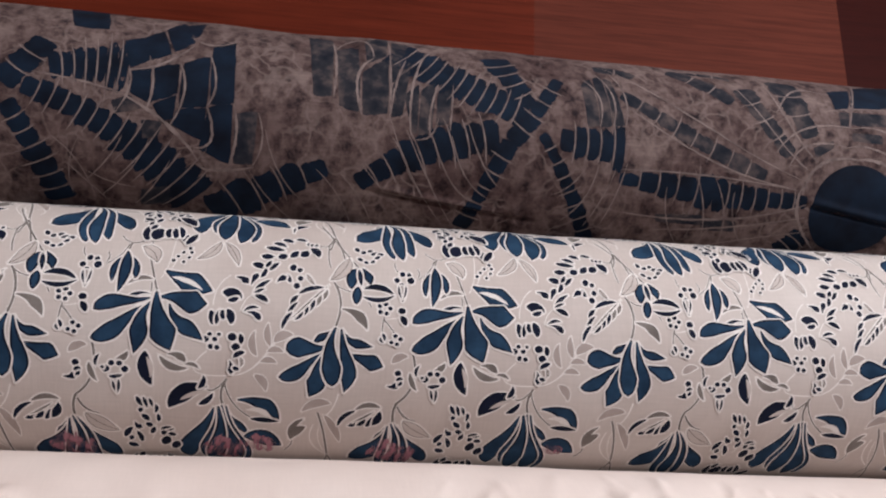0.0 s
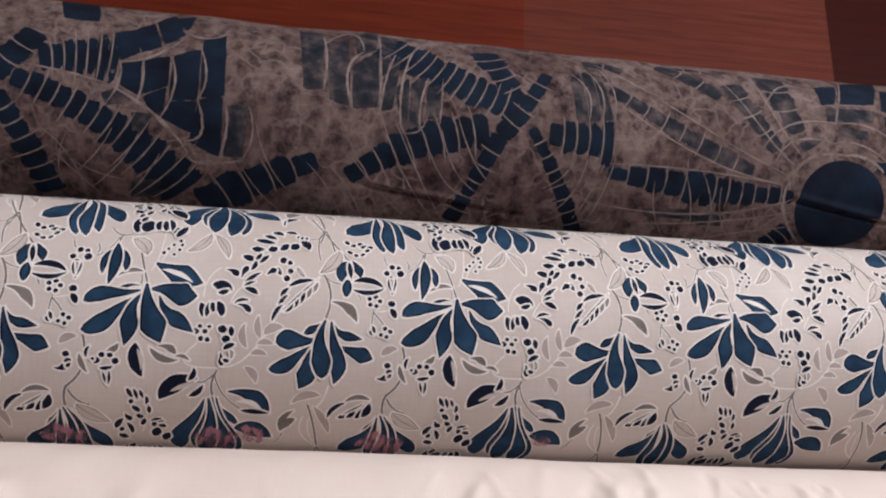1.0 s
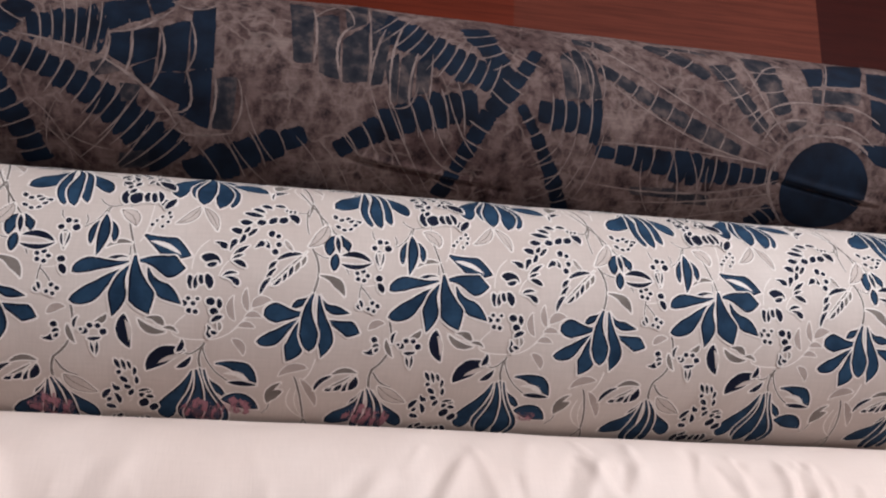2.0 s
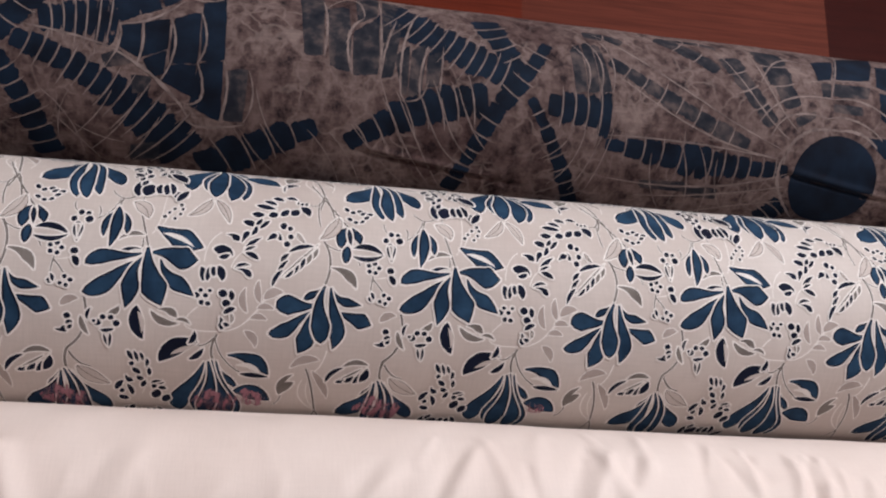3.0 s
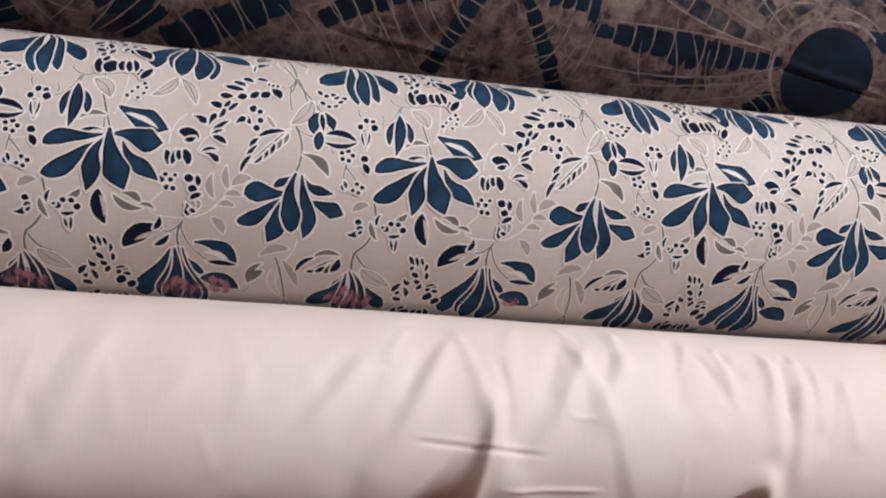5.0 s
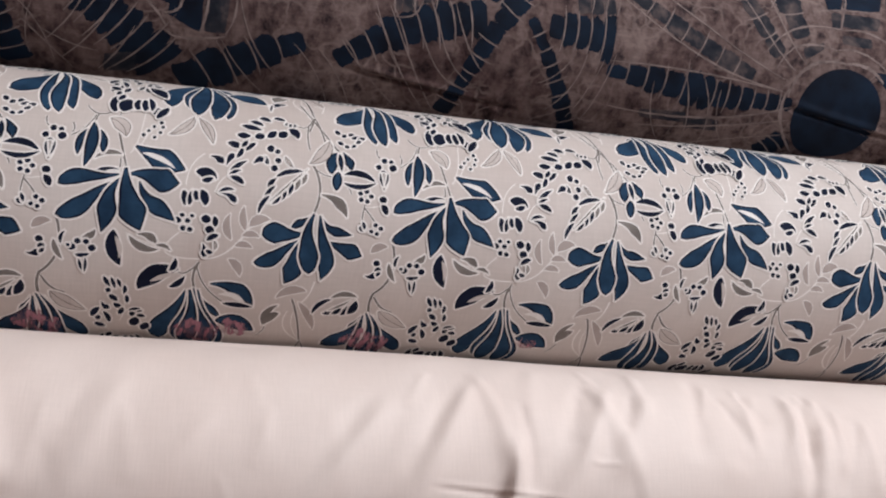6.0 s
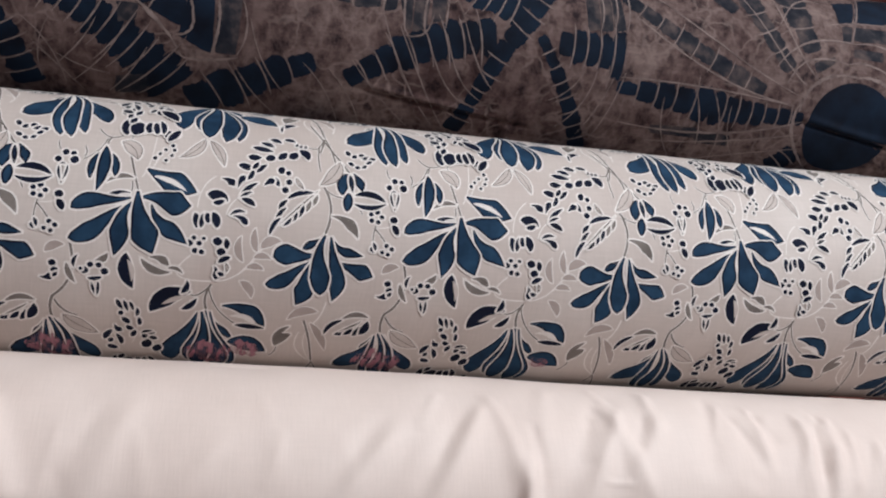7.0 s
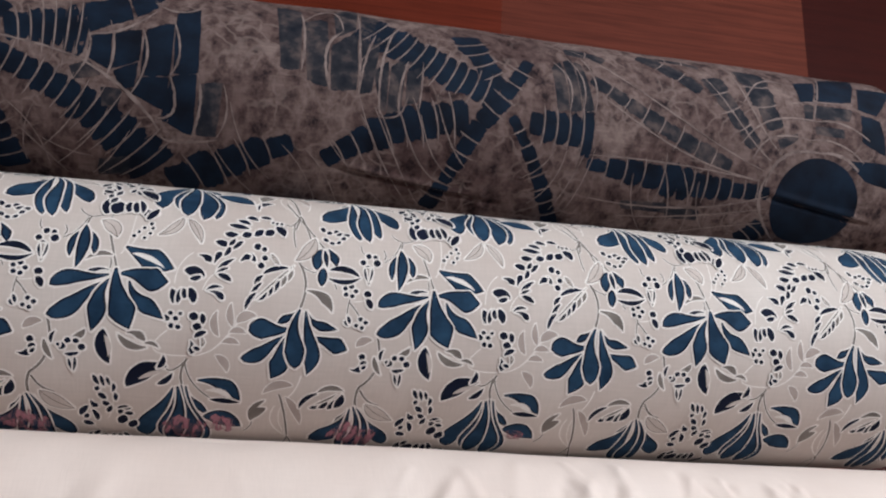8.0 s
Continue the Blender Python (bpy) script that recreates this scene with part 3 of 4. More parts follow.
    motif("printed_blossom")
    petal("navy", 62.6, 14.3, 65.9, 14.9, 3.1, 0.00, "oval")
    petal("navy", 66.3, 12.5, 70.0, 13.1, 3.5, 0.00, "oval")
    petal("navy", 69.5, 15.6, 72.8, 16.2, 3.0, 0.00, "oval")
    petal("navy", 67.1, 19.2, 70.4, 19.7, 3.0, 0.00, "oval")
    petal("navy", 63.1, 18.4, 66.4, 18.9, 3.1, 0.00, "oval")
    petal("navy", 76.3, 17.1, 81.4, 17.9, 4.8, 0.00, "oval")
    petal("navy", 77.9, 20.9, 81.5, 27.2, 4.5, -0.10, "oval")
    petal("navy", 64.3, 36.6, 68.7, 37.3, 3.9, 0.00, "oval")
    petal("navy", 66.2, 32.7, 68.0, 37.5, 2.2, -0.10, "oval")
    petal("navy", 70.9, 38.1, 73.8, 38.5, 2.6, 0.00, "oval")
    petal("navy", 73.3, 33.9, 76.6, 34.4, 2.9, 0.00, "oval")
    petal("navy", 76.7, 35.8, 80.0, 36.3, 2.9, 0.00, "oval")
    petal("navy", 74.6, 39.2, 77.5, 39.7, 2.7, 0.00, "oval")
    line("grey", 67.1, 23.9, 71.0, 28.0, 74.9, 33.4, 0.7)
    line("grey", 67.4, 21.7, 66.3, 28.3, 66.2, 33.4, 0.6)
    line("outline", 68.5, 23.1, 72.9, 22.8, 77.2, 21.7, 0.5)
    motif("printed_sprig")
    petal("navy", -14.3, -19.9, -5.6, -20.0, 5.2, 0.06, "leaf")
    petal("navy", -11.9, -28.2, 1.3, -25.9, 4.7, -0.01, "leaf")
    petal("navy", -6.7, -32.9, 2.0, -29.7, 4.0, -0.11, "leaf")
    petal("navy", -1.0, -36.7, 6.6, -34.4, 4.3, -0.17, "leaf")
    petal("navy", 8.0, -38.2, 15.6, -37.0, 3.8, -0.14, "leaf")
    petal("navy", -3.4, -19.3, 2.5, -22.0, 5.5, 0.10, "oval")
    petal("navy", 4.7, -19.4, 9.9, -26.0, 5.0, 0.03, "oval")
    petal("navy", 11.4, -21.2, 16.0, -26.9, 5.9, 0.10, "oval")
    petal("navy", 17.8, -29.3, 23.6, -20.8, 5.8, -0.17, "leaf")
    petal("navy", 15.3, -33.8, 17.5, -33.3, 3.2, 0.00, "oval")
    petal("navy", 17.8, -33.0, 20.0, -32.5, 3.2, 0.00, "oval")
    petal("navy", 20.7, -32.9, 22.9, -32.4, 3.1, 0.00, "oval")
    petal("navy", -11.1, -9.8, -7.5, -15.6, 3.0, 0.06, "leaf")
    motif("printed_blossom")
    petal("navy", 4.6, -11.5, 9.6, -10.6, 5.6, 0.00, "oval")
    petal("navy", 3.4, -5.5, 6.1, 0.7, 3.3, 0.07, "oval")
    petal("navy", 9.6, -9.6, 13.2, -9.0, 3.9, 0.00, "oval")
    petal("navy", 10.0, -3.0, 13.9, -2.3, 4.2, 0.00, "oval")
    petal("navy", 7.5, 2.7, 12.0, 3.5, 4.6, 0.00, "oval")
    petal("navy", -3.2, 1.2, 3.2, -3.4, 5.0, -0.08, "flare")
    petal("hollow", 16.1, -6.0, 21.3, 1.6, 3.0, 0.04, "leaf")
    motif("printed_leaf")
    petal("navy", 6.2, -51.5, 16.8, -59.7, 5.1, -0.17, "leaf")
    petal("navy", 6.5, -46.8, 7.7, -57.2, 1.5, -0.04, "leaf")
    motif("printed_sprig")
    petal("navy", 180.7, -12.3, 189.1, -9.0, 5.1, -0.10, "oval")
    petal("navy", 186.0, -1.7, 189.3, -10.9, 3.1, 0.17, "leaf")
    petal("navy", 192.2, -7.5, 198.3, -14.6, 3.4, -0.05, "leaf")
    petal("navy", 171.3, -1.2, 178.9, 3.5, 5.4, -0.17, "flare")
    petal("navy", 181.2, 4.1, 185.1, -4.6, 4.2, -0.06, "petal")
    petal("navy", 182.9, 10.8, 193.5, -0.3, 3.3, -0.09, "leaf")
    petal("navy", 182.9, 11.2, 190.2, 6.6, 2.2, -0.11, "leaf")
    petal("navy", 183.7, 11.5, 192.3, 15.5, 3.8, -0.10, "oval")
    motif("printed_blossom")
    petal("navy", 163.3, 10.1, 175.8, 13.8, 7.6, -0.10, "oval")
    petal("navy", 167.1, 15.2, 173.8, 13.1, 3.4, 0.10, "oval")
    petal("navy", 156.7, 22.5, 158.2, 31.7, 4.6, -0.10, "oval")
    petal("navy", 160.9, 31.5, 162.9, 21.7, 3.4, -0.03, "oval")
    petal("navy", 163.7, 22.0, 164.6, 28.3, 3.9, -0.10, "oval")
    petal("navy", 167.2, 21.3, 170.2, 30.9, 5.2, -0.10, "oval")
    petal("navy", 177.7, 22.4, 187.1, 19.8, 2.3, -0.17, "leaf")
    petal("navy", 179.7, 22.7, 188.1, 27.7, 4.3, -0.17, "petal")
    line("outline", 167.9, -2.6, 160.7, 6.3, 158.2, 19.0, 0.5)
    line("outline", 186.6, 8.1, 179.3, 13.5, 175.4, 22.2, 0.5)
    motif("printed_blossom")
    petal("navy", 152.7, 40.4, 157.3, 41.2, 4.0, 0.00, "oval")
    petal("navy", 155.9, 37.4, 159.0, 37.9, 2.7, 0.00, "oval")
    petal("navy", 159.0, 40.5, 162.5, 41.1, 3.0, 0.00, "oval")
    petal("navy", 156.6, 45.1, 160.5, 45.7, 3.4, 0.00, "oval")
    petal("navy", 160.7, 45.6, 164.2, 46.2, 3.1, 0.00, "oval")
    petal("navy", 161.9, 37.4, 164.6, 37.9, 2.3, 0.00, "oval")
    petal("navy", 168.5, 38.5, 174.4, 39.4, 5.1, 0.00, "oval")
    petal("navy", 176.0, 36.8, 176.9, 43.4, 3.5, -0.10, "oval")
    petal("navy", 171.2, 44.7, 176.8, 45.5, 4.8, 0.00, "oval")
    petal("navy", 170.7, 54.0, 171.6, 62.4, 5.1, -0.11, "flare")
    petal("navy", 172.8, 57.7, 176.9, 59.0, 2.7, 0.10, "oval")
    petal("navy", 172.8, 51.9, 179.8, 48.1, 3.5, -0.10, "oval")
    petal("hollow", 177.1, 51.7, 177.5, 57.4, 2.3, -0.17, "leaf")
    line("outline", 156.5, 48.1, 149.3, 60.8, 168.3, 63.8, 0.6)
    line("outline", 168.3, 63.8, 184.7, 58.5, 198.4, 41.6, 0.6)
    motif("printed_leaf")
    petal("hollow", 159.3, -31.2, 145.3, -14.1, 6.9, -0.13, "leaf")
    petal("hollow", 162.4, -30.5, 172.1, -10.0, 6.5, -0.07, "leaf")
    motif("printed_branch")
    petal("pale", -4.9, 43.9, -6.7, 29.0, 4.4, -0.09, "leaf")
    petal("pale", -2.7, 41.3, 9.3, 36.2, 6.0, -0.17, "leaf")
    petal("pale", -6.7, 47.5, 3.6, 47.5, 3.9, -0.17, "leaf")
    petal("pale", -10.6, 54.1, -0.3, 54.5, 3.9, -0.17, "leaf")
    petal("pale", -14.1, 62.6, -6.4, 73.4, 5.2, -0.17, "leaf")
    petal("pale", -12.9, 50.4, -14.8, 34.5, 4.7, -0.17, "leaf")
    line("outline", -16.4, 59.2, -7.6, 49.3, -2.1, 39.8, 0.6)
    motif("printed_branch")
    petal("pale", 35.7, 80.7, 17.2, 87.5, 6.1, 0.17, "leaf")
    petal("pale", 31.6, 89.2, 43.5, 113.5, 5.3, -0.07, "leaf")
    petal("grey", 19.1, 92.8, 11.1, 111.3, 4.1, 0.17, "leaf")
    petal("grey", 20.5, 99.5, 11.2, 111.9, 6.8, 0.14, "leaf")
    line("grey", 11.5, 107.7, 11.9, 116.2, 7.8, 123.7, 0.7)
    line("outline", 25.6, 97.2, 24.8, 113.8, 36.8, 128.9, 0.6)
    line("outline", 29.6, 97.9, 29.7, 112.2, 36.8, 128.9, 0.4)
    line("grey", 27.5, 87.7, 32.6, 105.0, 36.6, 130.7, 1.0)
    line("grey", 36.5, 129.8, 35.4, 137.0, 33.2, 145.1, 0.8)
    line("grey", 36.5, 129.8, 39.1, 136.5, 43.5, 154.8, 0.8)
    line("outline", 40.2, 73.4, 37.4, 83.5, 33.1, 90.0, 0.7)
    motif("printed_leaf")
    petal("ground", 68.5, 83.1, 41.3, 98.0, 11.3, 0.17, "leaf")
    petal("grey", 68.5, 82.7, 51.3, 85.2, 3.7, 0.17, "leaf")
    petal("navy", 52.1, 85.6, 41.3, 98.0, 4.4, 0.15, "saw")
    petal("navy", 47.8, 97.5, 55.0, 91.2, 3.8, 0.17, "leaf")
    petal("navy", 53.6, 97.1, 58.5, 90.1, 3.6, 0.17, "leaf")
    petal("navy", 59.5, 97.7, 62.8, 89.8, 3.8, 0.13, "leaf")
    petal("navy", 63.8, 96.4, 68.0, 84.9, 5.4, 0.10, "leaf")
    petal("grey", 64.4, 85.2, 51.0, 94.4, 1.4, -0.02, "leaf")
    motif("printed_stem")
    line("grey", 87.1, 45.5, 88.1, 64.8, 78.3, 79.1, 1.1)
    line("grey", 78.6, 78.6, 76.9, 85.2, 77.4, 93.5, 1.2)
    line("grey", 79.3, 81.5, 84.9, 89.2, 92.2, 92.4, 1.0)
    line("outline", 89.3, 40.3, 87.3, 42.6, 86.8, 46.3, 0.5)
    motif("printed_leaf")
    petal("hollow", 83.9, 92.1, 104.2, 106.2, 10.2, 0.07, "leaf")
    motif("printed_leaf")
    petal("grey", 85.8, 57.7, 91.0, 69.7, 3.3, 0.09, "leaf")
    petal("navy", 90.1, 60.1, 91.9, 52.5, 2.2, -0.17, "leaf")
    motif("printed_leaf")
    petal("pale", 73.5, 51.9, 84.0, 47.2, 5.1, -0.17, "leaf")
    motif("printed_blossom")
    petal("navy", 75.6, 57.9, 80.1, 58.6, 4.1, 0.00, "oval")
    petal("navy", 76.9, 62.5, 81.1, 61.4, 3.4, 0.10, "oval")
    petal("navy", 71.2, 67.0, 78.6, 65.0, 4.4, 0.17, "petal")
    petal("navy", 78.0, 66.2, 80.7, 63.7, 2.4, 0.10, "oval")
    motif("printed_blossom")
    petal("navy", 93.4, 61.1, 98.3, 62.0, 4.5, 0.00, "oval")
    petal("navy", 97.2, 57.6, 101.0, 58.3, 3.5, 0.00, "oval")
    petal("navy", 102.0, 57.7, 105.8, 58.3, 3.4, 0.00, "oval")
    petal("navy", 105.1, 61.2, 109.6, 62.0, 4.2, 0.00, "oval")
    petal("navy", 97.9, 66.1, 106.0, 65.1, 2.7, 0.10, "oval")
    petal("navy", 100.1, 68.7, 103.3, 77.4, 1.8, 0.05, "leaf")
    petal("navy", 103.7, 68.0, 103.3, 77.4, 1.8, -0.05, "leaf")
    petal("navy", 92.7, 60.4, 95.0, 60.8, 2.1, 0.00, "oval")
    motif("printed_leaf")
    petal("grey", 101.8, 55.5, 108.6, 50.3, 3.8, 0.17, "leaf")
    motif("printed_leaf")
    petal("navy", 119.0, 49.5, 123.8, 71.5, 8.9, 0.09, "leaf")
    petal("ground", 119.8, 53.2, 122.8, 67.2, 3.0, -0.11, "leaf")
    motif("printed_leaf")
    petal("grey", 127.6, 52.3, 145.2, 59.5, 4.5, 0.17, "leaf")
    petal("grey", 132.8, 51.2, 144.1, 56.5, 5.1, -0.17, "lance")
    petal("grey", 143.4, 57.3, 152.2, 59.8, 2.3, -0.17, "leaf")
    line("outline", 125.9, 50.9, 134.7, 54.8, 143.4, 57.3, 0.4)
    motif("printed_leaf")
    petal("navy", 134.2, 86.8, 157.9, 71.3, 11.7, -0.15, "leaf")
    petal("ground", 141.1, 80.9, 156.8, 73.9, 3.1, -0.04, "leaf")
    petal("navy", 151.9, 72.6, 155.1, 63.9, 3.7, 0.17, "leaf")
    petal("navy", 152.5, 83.7, 161.4, 75.3, 4.0, 0.12, "leaf")
    motif("printed_stem")
    line("grey", 154.7, 65.9, 159.1, 73.8, 167.5, 68.3, 0.7)
    line("grey", 169.4, 65.7, 166.4, 75.0, 167.8, 83.6, 1.1)
    line("grey", 168.4, 69.0, 174.2, 82.3, 185.5, 92.9, 0.7)
    motif("printed_leaf")
    petal("blue", 176.8, 79.9, 203.9, 95.3, 12.1, -0.17, "lance")
    petal("navy", 185.0, 94.0, 204.0, 95.8, 4.1, -0.01, "leaf")
    petal("slit", 181.7, 87.3, 199.2, 93.0, 3.5, -0.16, "leaf")
    motif("printed_flower")
    petal("blue", 162.8, 85.8, 147.4, 134.9, 14.7, 0.07, "petal")
    petal("blue", 170.1, 85.3, 184.9, 108.5, 6.4, 0.05, "lance")
    petal("blue", 181.2, 110.0, 206.2, 119.0, 14.7, -0.14, "leaf")
    petal("blue", 164.3, 85.7, 158.9, 135.2, 10.1, 0.01, "petal")
    petal("blue", 169.9, 84.4, 182.0, 142.3, 10.1, -0.04, "petal")
    petal("blue", 167.0, 83.7, 174.0, 143.9, 13.5, -0.05, "petal")
    petal("blue", 164.9, 84.7, 163.5, 141.3, 13.5, -0.03, "petal")
    motif("printed_flower")
    petal("blue", 73.4, 96.7, 65.2, 113.6, 6.5, -0.05, "lance")
    petal("blue", 75.1, 97.6, 50.9, 132.9, 17.8, -0.11, "petal")
    petal("blue", 80.1, 96.2, 102.3, 136.1, 12.9, -0.00, "petal")
    petal("blue", 74.2, 96.6, 76.4, 151.3, 9.4, 0.04, "petal")
    petal("blue", 78.4, 95.4, 90.1, 148.0, 8.5, -0.05, "petal")
    petal("blue", 76.1, 94.5, 82.7, 152.0, 10.1, -0.02, "petal")
    motif("printed_sprig")
    petal("navy", 114.5, 79.2, 118.4, 86.4, 2.9, 0.02, "leaf")
    petal("navy", 118.7, 79.4, 121.3, 87.6, 2.3, -0.02, "leaf")
    petal("navy", 122.3, 80.4, 124.5, 86.5, 2.2, -0.04, "leaf")
    petal("navy", 126.4, 84.5, 126.1, 91.1, 2.4, -0.13, "leaf")
    petal("navy", 115.7, 88.5, 118.9, 89.2, 3.5, 0.00, "oval")
    petal("navy", 117.9, 92.1, 122.7, 96.8, 3.8, -0.01, "oval")
    petal("navy", 127.8, 91.4, 128.3, 97.9, 2.7, -0.05, "oval")
    petal("navy", 120.7, 98.4, 125.3, 101.9, 3.8, 0.08, "oval")
    petal("navy", 123.5, 108.3, 126.0, 101.8, 3.5, 0.02, "leaf")
    motif("printed_blossom")
    petal("navy", 129.4, 114.3, 135.7, 116.2, 9.6, 0.00, "oval")
    petal("navy", 135.9, 118.8, 141.6, 120.6, 9.1, 0.00, "oval")
    petal("navy", 129.6, 106.6, 133.3, 107.6, 5.0, 0.00, "oval")
    petal("navy", 132.4, 104.1, 137.5, 104.3, 3.4, -0.10, "oval")
    petal("navy", 133.8, 108.7, 139.1, 109.5, 3.5, -0.10, "oval")
    petal("navy", 129.3, 104.4, 136.2, 102.2, 2.3, -0.10, "oval")
    petal("navy", 107.6, 112.0, 112.3, 102.8, 4.1, -0.10, "oval")
    petal("navy", 109.4, 117.2, 115.3, 121.1, 5.1, 0.10, "oval")
    petal("navy", 109.5, 111.9, 112.8, 112.9, 4.8, 0.00, "oval")
    petal("navy", 114.5, 106.0, 117.5, 116.5, 3.4, -0.10, "oval")
    petal("navy", 113.7, 97.9, 118.5, 102.9, 4.8, 0.17, "flare")
    petal("navy", 114.1, 146.7, 114.8, 129.5, 7.0, -0.04, "oval")
    petal("navy", 119.2, 145.7, 121.9, 132.6, 9.1, -0.03, "oval")
    petal("navy", 115.0, 130.5, 118.5, 132.0, 7.3, 0.00, "oval")
    petal("navy", 126.6, 142.9, 126.5, 132.1, 6.0, 0.09, "oval")
    petal("navy", 131.7, 143.5, 130.4, 131.6, 4.7, 0.04, "oval")
    petal("navy", 135.6, 142.9, 133.1, 129.4, 3.6, 0.09, "oval")
    petal("navy", 140.1, 142.1, 144.5, 144.6, 12.9, 0.00, "oval")
    line("outline", 113.0, 121.3, 118.3, 127.3, 123.0, 130.5, 0.4)
    line("outline", 127.0, 99.0, 125.4, 110.0, 123.3, 114.7, 0.4)
    motif("")


for k in range(-2, 4):
    for row in (-1, 0):
        floral_repeat(200.4 * k + 2.0 * row, 174.0 * row)

selvedge = Print(floral, bolt_floral)
for k in range(60):
    v = -110 + 4.2 * k
    floral_edge = 1000 * (floral.u1 - 0.0155)
    selvedge.strip(lambda s, v=v: (floral_edge, v + 1.6 * s), 0.9, "line", M_PRINT["grey"], 0.05, 2)
part("selvedge_stitching", selvedge.verts, selvedge.faces, selvedge.slots, bolt_floral, "fine grey stitching on the selvedge")["kind"] = "stuff"
# rose patches over the lower flowers
rose_tint = Print(floral, bolt_floral)
for x0, y0, x1, y1, w in ((-137, 114, -112, 126, 22), (-43, 116, -18, 126, 20), (-16, 112, 2, 118, 14), (66, 116, 94, 128, 22), (184, 112, 198, 116, 10)):
    rose_tint.strip(bow(x0, y0, x1, y1, 0.05), w, "block", M_ROSE, 0.65, 12, 0.5)
    rose_tint.done("rose_tint")


def tie_dye():
    """Bands of tied blocks, dyed patches and the pale lines of the ties."""
    p, lines = Print(tie, bolt_tie), Print(tie, bolt_tie)
    count = [0]

    def chain(kind, x0, y0, x1, y1, w0, wm, w1, n, bend):
        c = bow(x0, y0, x1, y1, bend)
        for i in range(n):
            a, b = (i - 0.01) / n, (i + 1.01) / n
            k = (i + 0.5) / n
            w = w0 * (1 - k) * (1 - 2 * k) + 4 * wm * k * (1 - k) + w1 * k * (2 * k - 1)
            w *= 1 + 0.10 * math.sin(i * 2.3 + x0)
            p.strip(lambda s, a=a, b=b: c(a + (b - a) * s), w, "block", M_DYE[kind], 0.08 + 0.002 * count[0] % 0.05 + 0.012 * (i % 2), 10, 0.22)
            p.done("dyed_block")
            if i:
                s = i / n
                q, r = c(s - 0.01), c(s + 0.01)
                d = math.hypot(r[0] - q[0], r[1] - q[1]) or 1
                reach = w * (0.58 + 0.28 * random.random())
                nx, ny = -(r[1] - q[1]) / d * reach, (r[0] - q[0]) / d * reach
                m = c(s)
                bulge = (r[0] - q[0]) / d * w * 0.06, (r[1] - q[1]) / d * w * 0.06
                lines.strip(via(m[0] - nx, m[1] - ny, m[0] + bulge[0], m[1] + bulge[1], m[0] + nx, m[1] + ny), 1.15, "taper", M_DYE["vein"], 0.20, 8, 0.5)
                lines.done("resist_line")
        count[0] += 1

    def patch(kind, x0, y0, x1, y1, x2, y2, x3, y3):
        start, n = 0, 17
        for i in range(n):
            for j in range(n):
                a, b = 2 * i / (n - 1) - 1, 2 * j / (n - 1) - 1
                a, b = a * math.sqrt(1 - 0.10 * b * b), b * math.sqrt(1 - 0.10 * a * a)
                jig = 0.06 * noise.noise(Vector((x0 + a * 3, y0 + b * 3, 4.0)))
                s, t = (a * (1.06 + jig) + 1) / 2, (b * (1.06 - jig) + 1) / 2
                u = (1 - t) * ((1 - s) * x0 + s * x1) + t * ((1 - s) * x3 + s * x2)
                v = (1 - t) * ((1 - s) * y0 + s * y1) + t * ((1 - s) * y3 + s * y2)
                p.put(u, v, 0.08 + 0.002 * count[0] % 0.05)
        p.grid(n, n, start, M_DYE[kind])
        count[0] += 1
        p.done("dyed_patch")

    def disc(kind, x, y, rx, ry):
        n = 120
        for i in range(33):
            for j in range(n + 1):
                a = 2 * math.pi * j / n
                e = i / 32 * (1 + 0.02 * noise.noise(Vector((math.cos(a) * 2, math.sin(a) * 2, 1.0))))
                p.put(x + rx * e * math.cos(a), y + ry * e * math.sin(a), 0.15)
        p.grid(33, n + 1, 0, M_DYE[kind])
        p.done("dyed_disc")

    def vein(x0, y0, x1, y1, x2, y2, w):
        lines.strip(via(x0, y0, x1, y1, x2, y2), 0.60 * w, "taper", M_DYE["vein"], 0.22, 28, 0.9)
        lines.done("resist_line")

    patch("dye", 483.8, 40.9, 519.8, 40.0, 526.2, 60.6, 501.9, 56.3)
    patch("dye", 514.8, -42.8, 547.4, -42.6, 518.3, -5.1, 501.1, -9.7)
    patch("dye", 502.0, -3.3, 519.4, 0.9, 520.1, 32.7, 498.5, 23.1)
    patch("faded", 290.5, 93.7, 328.3, 91.8, 330.8, 101.0, 292.3, 100.8)
    patch("faded", 329.0, 94.3, 358.5, 95.7, 359.6, 105.3, 332.1, 105.2)
    disc("dye", 459.7, 80.2, 39.5, 38.9)
    chain("dye", -178.2, -6.3, -203.7, 33.1, 21.9, 20.4, 16.1, 3, -0.02)
    chain("dye", -200.3, 46.3, -162.5, 118.4, 11.6, 18.1, 20.7, 7, -0.04)
    chain("dye", -190.1, 33.1, -67.8, 108.7, 16.3, 22.8, 41.1, 14, -0.07)
    chain("dye", -173.7, 16.8, -118.9, 12.1, 19.7, 30.6, 42.3, 7, -0.04)
    patch("dye", -124.6, -13.0, -111.7, -19.4, -104.6, 4.3, -118.0, 13.0)
    patch("dye", -111.7, -19.4, -98.6, -32.2, -90.1, -3.1, -103.8, 4.2)
    patch("dye", -97.3, -34.6, -85.1, -52.8, -74.7, -19.8, -88.0, -5.7)
    patch("dye", -84.3, -45.9, -70.0, -56.2, -71.7, -30.5, -75.4, -26.1)
    patch("dye", -116.9, 15.8, -103.0, 11.4, -102.1, 39.2, -117.6, 32.1)
    patch("dye", -100.7, 11.1, -83.6, 5.5, -82.9, 30.2, -101.4, 38.3)
    patch("dye", -99.7, 39.8, -83.6, 31.5, -84.8, 49.3, -93.4, 51.7)
